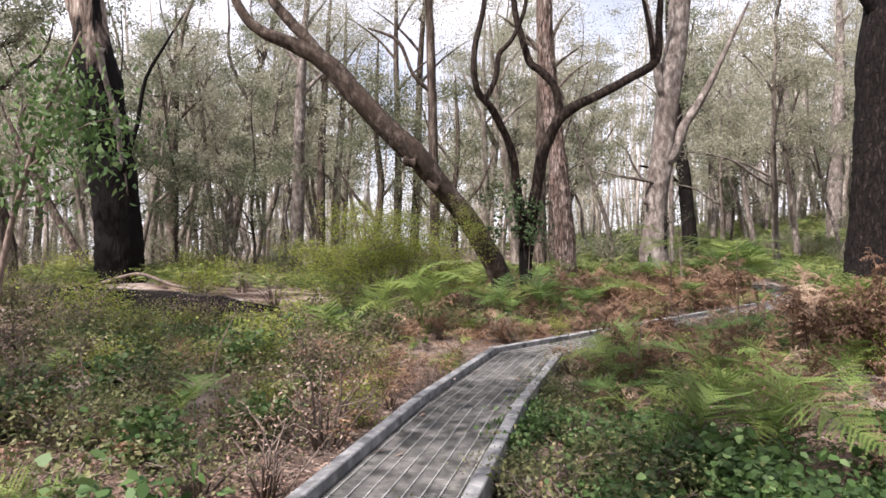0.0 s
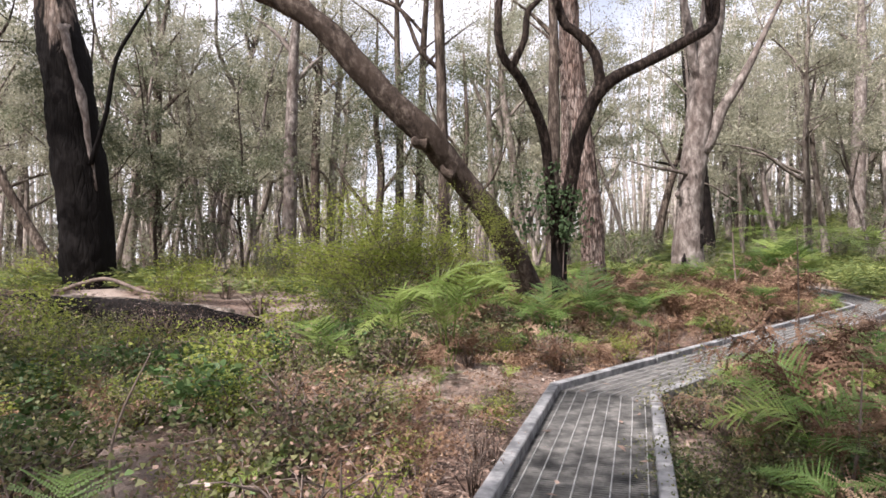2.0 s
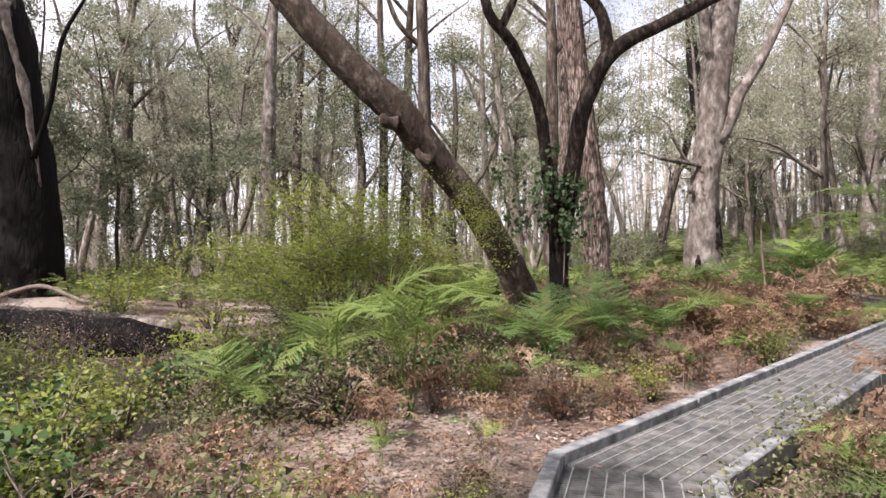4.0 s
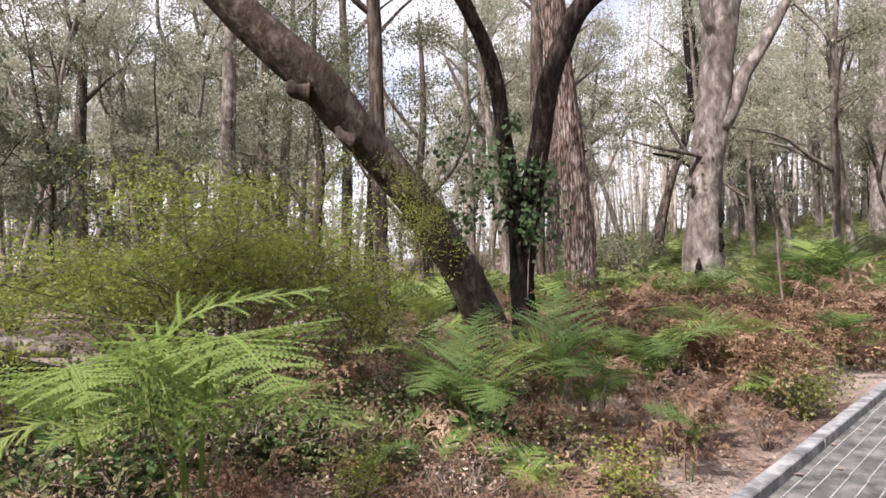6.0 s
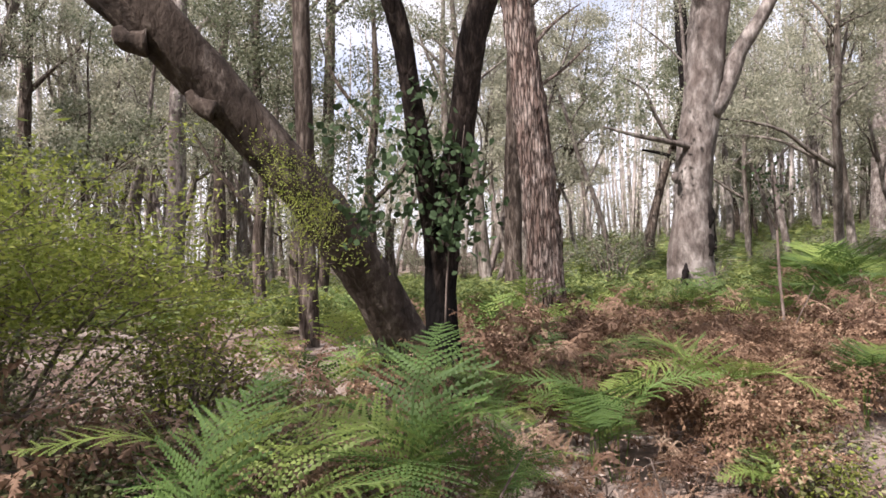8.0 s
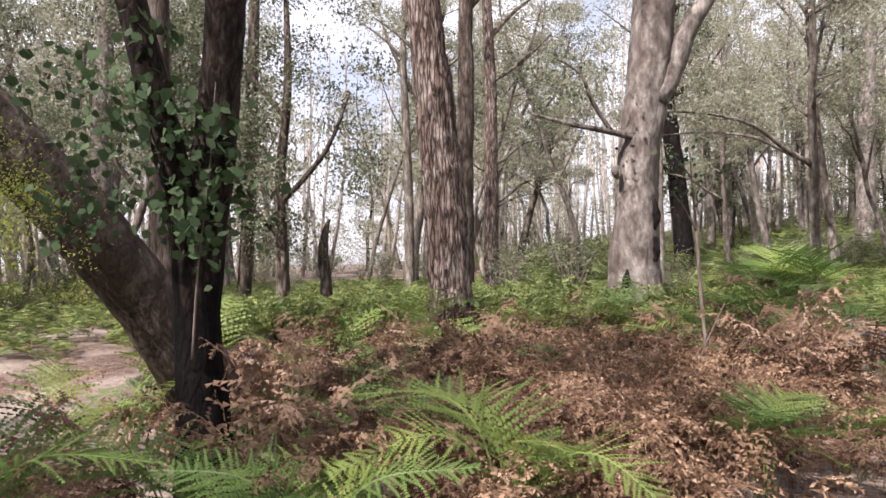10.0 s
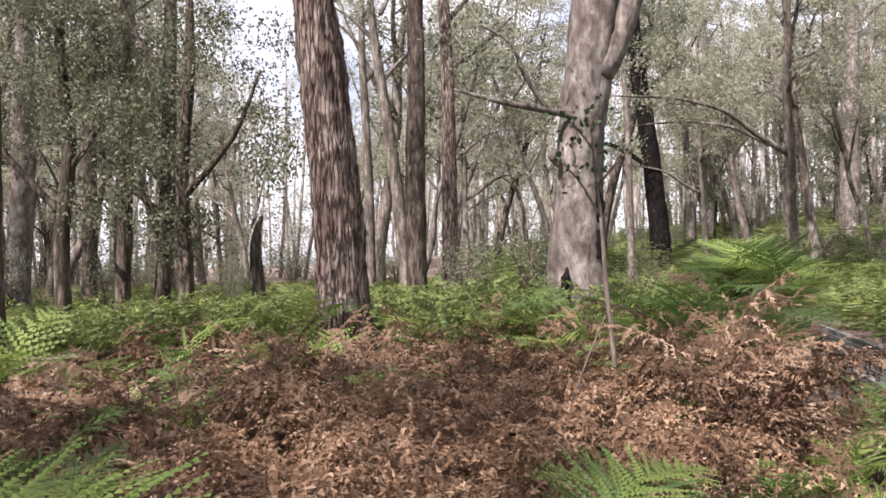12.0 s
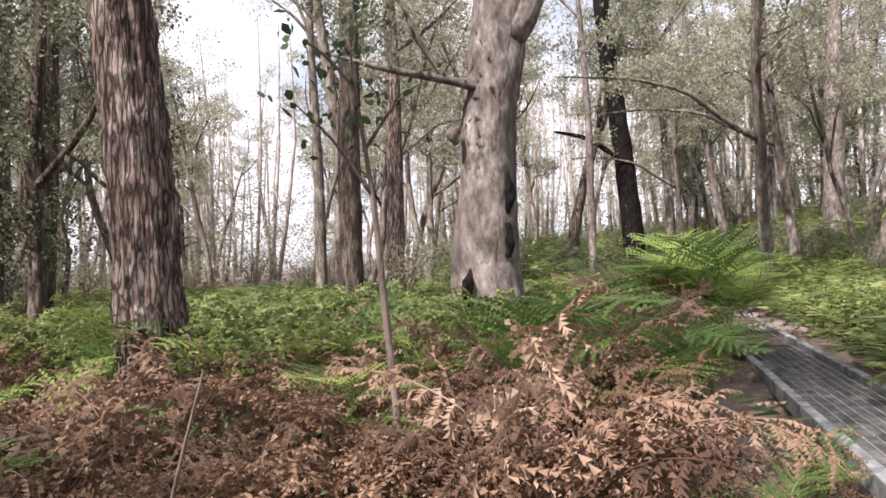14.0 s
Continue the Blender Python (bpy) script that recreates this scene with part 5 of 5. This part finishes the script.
v, f = tube([(-0.02, -0.02, 0.9), (0.02, 0.0, 1.6), (0.12, -0.05, 2.25), (0.2, -0.14, 2.9)], [0.010, 0.009, 0.008, 0.004], 5, 0.1, 4, 3)
part("stem", mesh_of("vine_stem", v, f, TWIG, True), vine)

# young gum standing among the dry ferns
limbs_tree("gum_sapling", [
    ([(7.02, 19.05, -0.25), (6.98, 19.05, 0.6), (6.93, 19.05, 1.25), (6.88, 19.0, 1.9), (6.82, 18.95, 2.4), (6.78, 18.9, 2.8)], [0.024, 0.022, 0.02, 0.016, 0.01, 0.004]),
    ([(6.88, 19.0, 1.9), (6.68, 18.9, 2.2), (6.5, 18.85, 2.38)], [0.012, 0.009, 0.004]),
    ([(6.84, 19.0, 2.15), (7.02, 18.9, 2.38), (7.16, 18.9, 2.5)], [0.012, 0.009, 0.004]),
    ([(6.81, 18.95, 2.5), (6.65, 18.85, 2.66), (6.56, 18.8, 2.72)], [0.01, 0.008, 0.004]),
], TWIG, "thin young gum sapling with round leaves at its top", [(6.52, 18.85, 2.36), (6.62, 18.88, 2.28), (7.14, 18.9, 2.5), (7.02, 18.9, 2.4), (6.58, 18.8, 2.72), (6.68, 18.85, 2.64), (6.78, 18.9, 2.76), (6.85, 18.95, 2.5)], LEAF_VINE, (0.062, 0.044), 12, 0.10, 7, 81, four=True)

# leafy sapling close to the start of the path
limbs_tree("wattle_sapling", [
    ([(-1.85, 2.45, -0.25), (-1.8, 2.42, 0.7), (-1.68, 2.36, 1.4), (-1.5, 2.3, 1.9), (-1.3, 2.22, 2.25)], [0.018, 0.016, 0.012, 0.009, 0.003]),
    ([(-1.68, 2.36, 1.4), (-1.85, 2.3, 1.8), (-1.95, 2.2, 2.15)], [0.008, 0.006, 0.003]),
    ([(-1.55, 2.32, 1.78), (-1.3, 2.2, 1.9), (-1.12, 2.1, 1.92)], [0.008, 0.005, 0.002]),
], TWIG, "slim wattle sapling with soft green feathery leaves", [(-1.85, 2.3, 1.85), (-1.95, 2.2, 2.1), (-1.4, 2.25, 2.1), (-1.3, 2.2, 1.9), (-1.18, 2.12, 1.85), (-1.55, 2.3, 1.75), (-1.45, 2.25, 1.95)], LEAF_BRAMBLE, (0.034, 0.013), 230, 0.085, 7, 83, four=True).location.x += 0.05

# fallen timber
def log_at(name, pts, radii, mat, label, category="log"):
    top = tagged(new(name), label, category)
    o = Vector(pts[0])
    top.location = o
    v, f = tube([Vector(p) - o for p in pts], radii, 12, 0.12, len(pts), 5)
    part("stem", mesh_of(name, v, f, mat, True), top)
    return top


log_at("fallen_log", [(-11.2, 21.0, 0.10), (-9.5, 20.6, 0.08), (-7.6, 20.0, 0.02), (-5.9, 19.4, -0.08)], [0.24, 0.22, 0.18, 0.12], BARK_GUM, "weathered grey fallen log below the charred tree")
# dark log, made thick and black to stand for the bank's shade too
log_at("fallen_log", [(-11.4, 18.6, 0.06), (-8.8, 18.2, 0.02), (-6.6, 17.5, -0.08), (-4.4, 16.6, -0.20)], [0.46, 0.46, 0.40, 0.26], BARK_BLACK, "dark fallen log that also fills in the hollow's shadowed bank")
log_at("fallen_branch", [(-12.2, 22.4, 0.35), (-10.6, 22.0, 0.75), (-9.2, 21.4, 0.42), (-8.0, 21.0, 0.22)], [0.07, 0.06, 0.05, 0.03], TWIG, "crooked dead branch arching off the bank", "branch")
log_at("leaning_dead_trunk", [(-16.6, 30.4, 0.0), (-18.0, 30.6, 2.2), (-19.6, 30.8, 4.8), (-21.2, 31, 8.0)], [0.26, 0.22, 0.18, 0.08], BARK_GUM_DARK, "dead grey trunk leaning among the gums", "tree")
log_at("fallen_branch", [(-1.95, 3.9, -0.08), (-1.6, 3.55, -0.02), (-1.3, 3.3, -0.10)], [0.03, 0.028, 0.016], WOOD_LOG, "bleached bent branch on the leaf litter", "branch")
log_at("fallen_log", [(2.9, 33.5, 0.05), (0.8, 33.0, 0.1), (-1.2, 32.6, 0.05)], [0.22, 0.2, 0.15], WOOD_LOG, "pale fallen log in the clearing")
log_at("broken_stump", [(0.6, 32.2, -0.3), (0.5, 32.2, 1.0), (0.42, 32.2, 2.2), (0.62, 32.2, 3.0)], [0.24, 0.19, 0.16, 0.04], BARK_GUM_DARK, "jagged dark broken stump among the ferns", "stump")
st = np.random.default_rng(12)
for k in range(46):
    for _ in range(40):
        x, y = st.uniform(-5, 10), st.uniform(3, 21)
        if off_deck(x, y) > 0.95 and off_deck(x, y) < 5:
            break
    a, L = st.uniform(0, 6.28), st.uniform(0.35, 1.1)
    d = Vector((math.cos(a), math.sin(a), 0)) * L
    if k % 3 == 0:
        z = float(floor_z(x, y))
        h = st.uniform(0.6, 1.3)
        log_at("dead_stem", [(x, y, z - 0.05), (x + st.normal() * 0.06, y + st.normal() * 0.06, z + h * 0.5), (x + st.normal() * 0.14, y + st.normal() * 0.1, z + h)], [0.011, 0.009, 0.003], TWIG, "thin dead upright stem among the ferns", "stem")
    else:
        P = [Vector((x, y, 0)), Vector((x, y, 0)) + d * 0.5 + Vector(st.normal(size=3) * 0.05), Vector((x, y, 0)) + d]
        P = [Vector((p.x, p.y, float(floor_z(p.x, p.y)) + 0.012)) for p in P]
        if min(off_deck(p.x, p.y) for p in P) > 0.6:
            log_at("fallen_stick", P, [0.014, 0.012, 0.005], TWIG if k % 2 else WOOD_LOG, "dry fallen stick lying on the leaf litter", "stick")

# leaf litter, thick near the deck
lr = np.random.default_rng(44)
n = 48000
px, py = np.concatenate([lr.normal(0, 3.4, n // 2), lr.uniform(-7, 11, n // 2)]), np.concatenate([lr.uniform(2, 13, n // 2), lr.uniform(2, 24, n // 2)])
pz = floor_z(px, py) + lr.uniform(0.012, 0.04, n)
q = leaves(np.stack([px, py, pz], 1), 0.0, 1, 0.07, 0.023, lr, 0.0, 0.85)
keep = np.array([off_deck(a, b) > 0.52 for a, b in zip(px, py)])
ob = new("leaf_litter", mesh_polys("leaf_litter", q[keep], 4, LITTER))
tagged(ob, "fallen brown and bleached gum leaves on the ground", "leaf litter", kind="stuff")
# a few leaves blown onto the grating
for k in range(26):
    i = 1 if k < 16 else 2
    t, o = lr.uniform(0.1, 0.95) if i == 1 else lr.uniform(0.0, 0.5), lr.choice((0.13, 0.2, 0.3, 0.7, 0.85))
    A, B = Vector(BENDS[i]), Vector(BENDS[i + 1])
    d = (B - A).normalized()
    p = A.lerp(B, t) + Vector((d.y, -d.x)) * o
    w = leaves([(0, 0, 0.0)], 0.0, 1, 0.09, 0.032, lr, 0.0, 0.95)
    ob = new("fallen_leaf", mesh_polys("fallen_leaf", w, 4, LITTER))
    ob.location = (p.x, p.y, 0.012)
    tagged(ob, "dry brown leaf lying on the grating", "leaf", "leaves on the boardwalk")
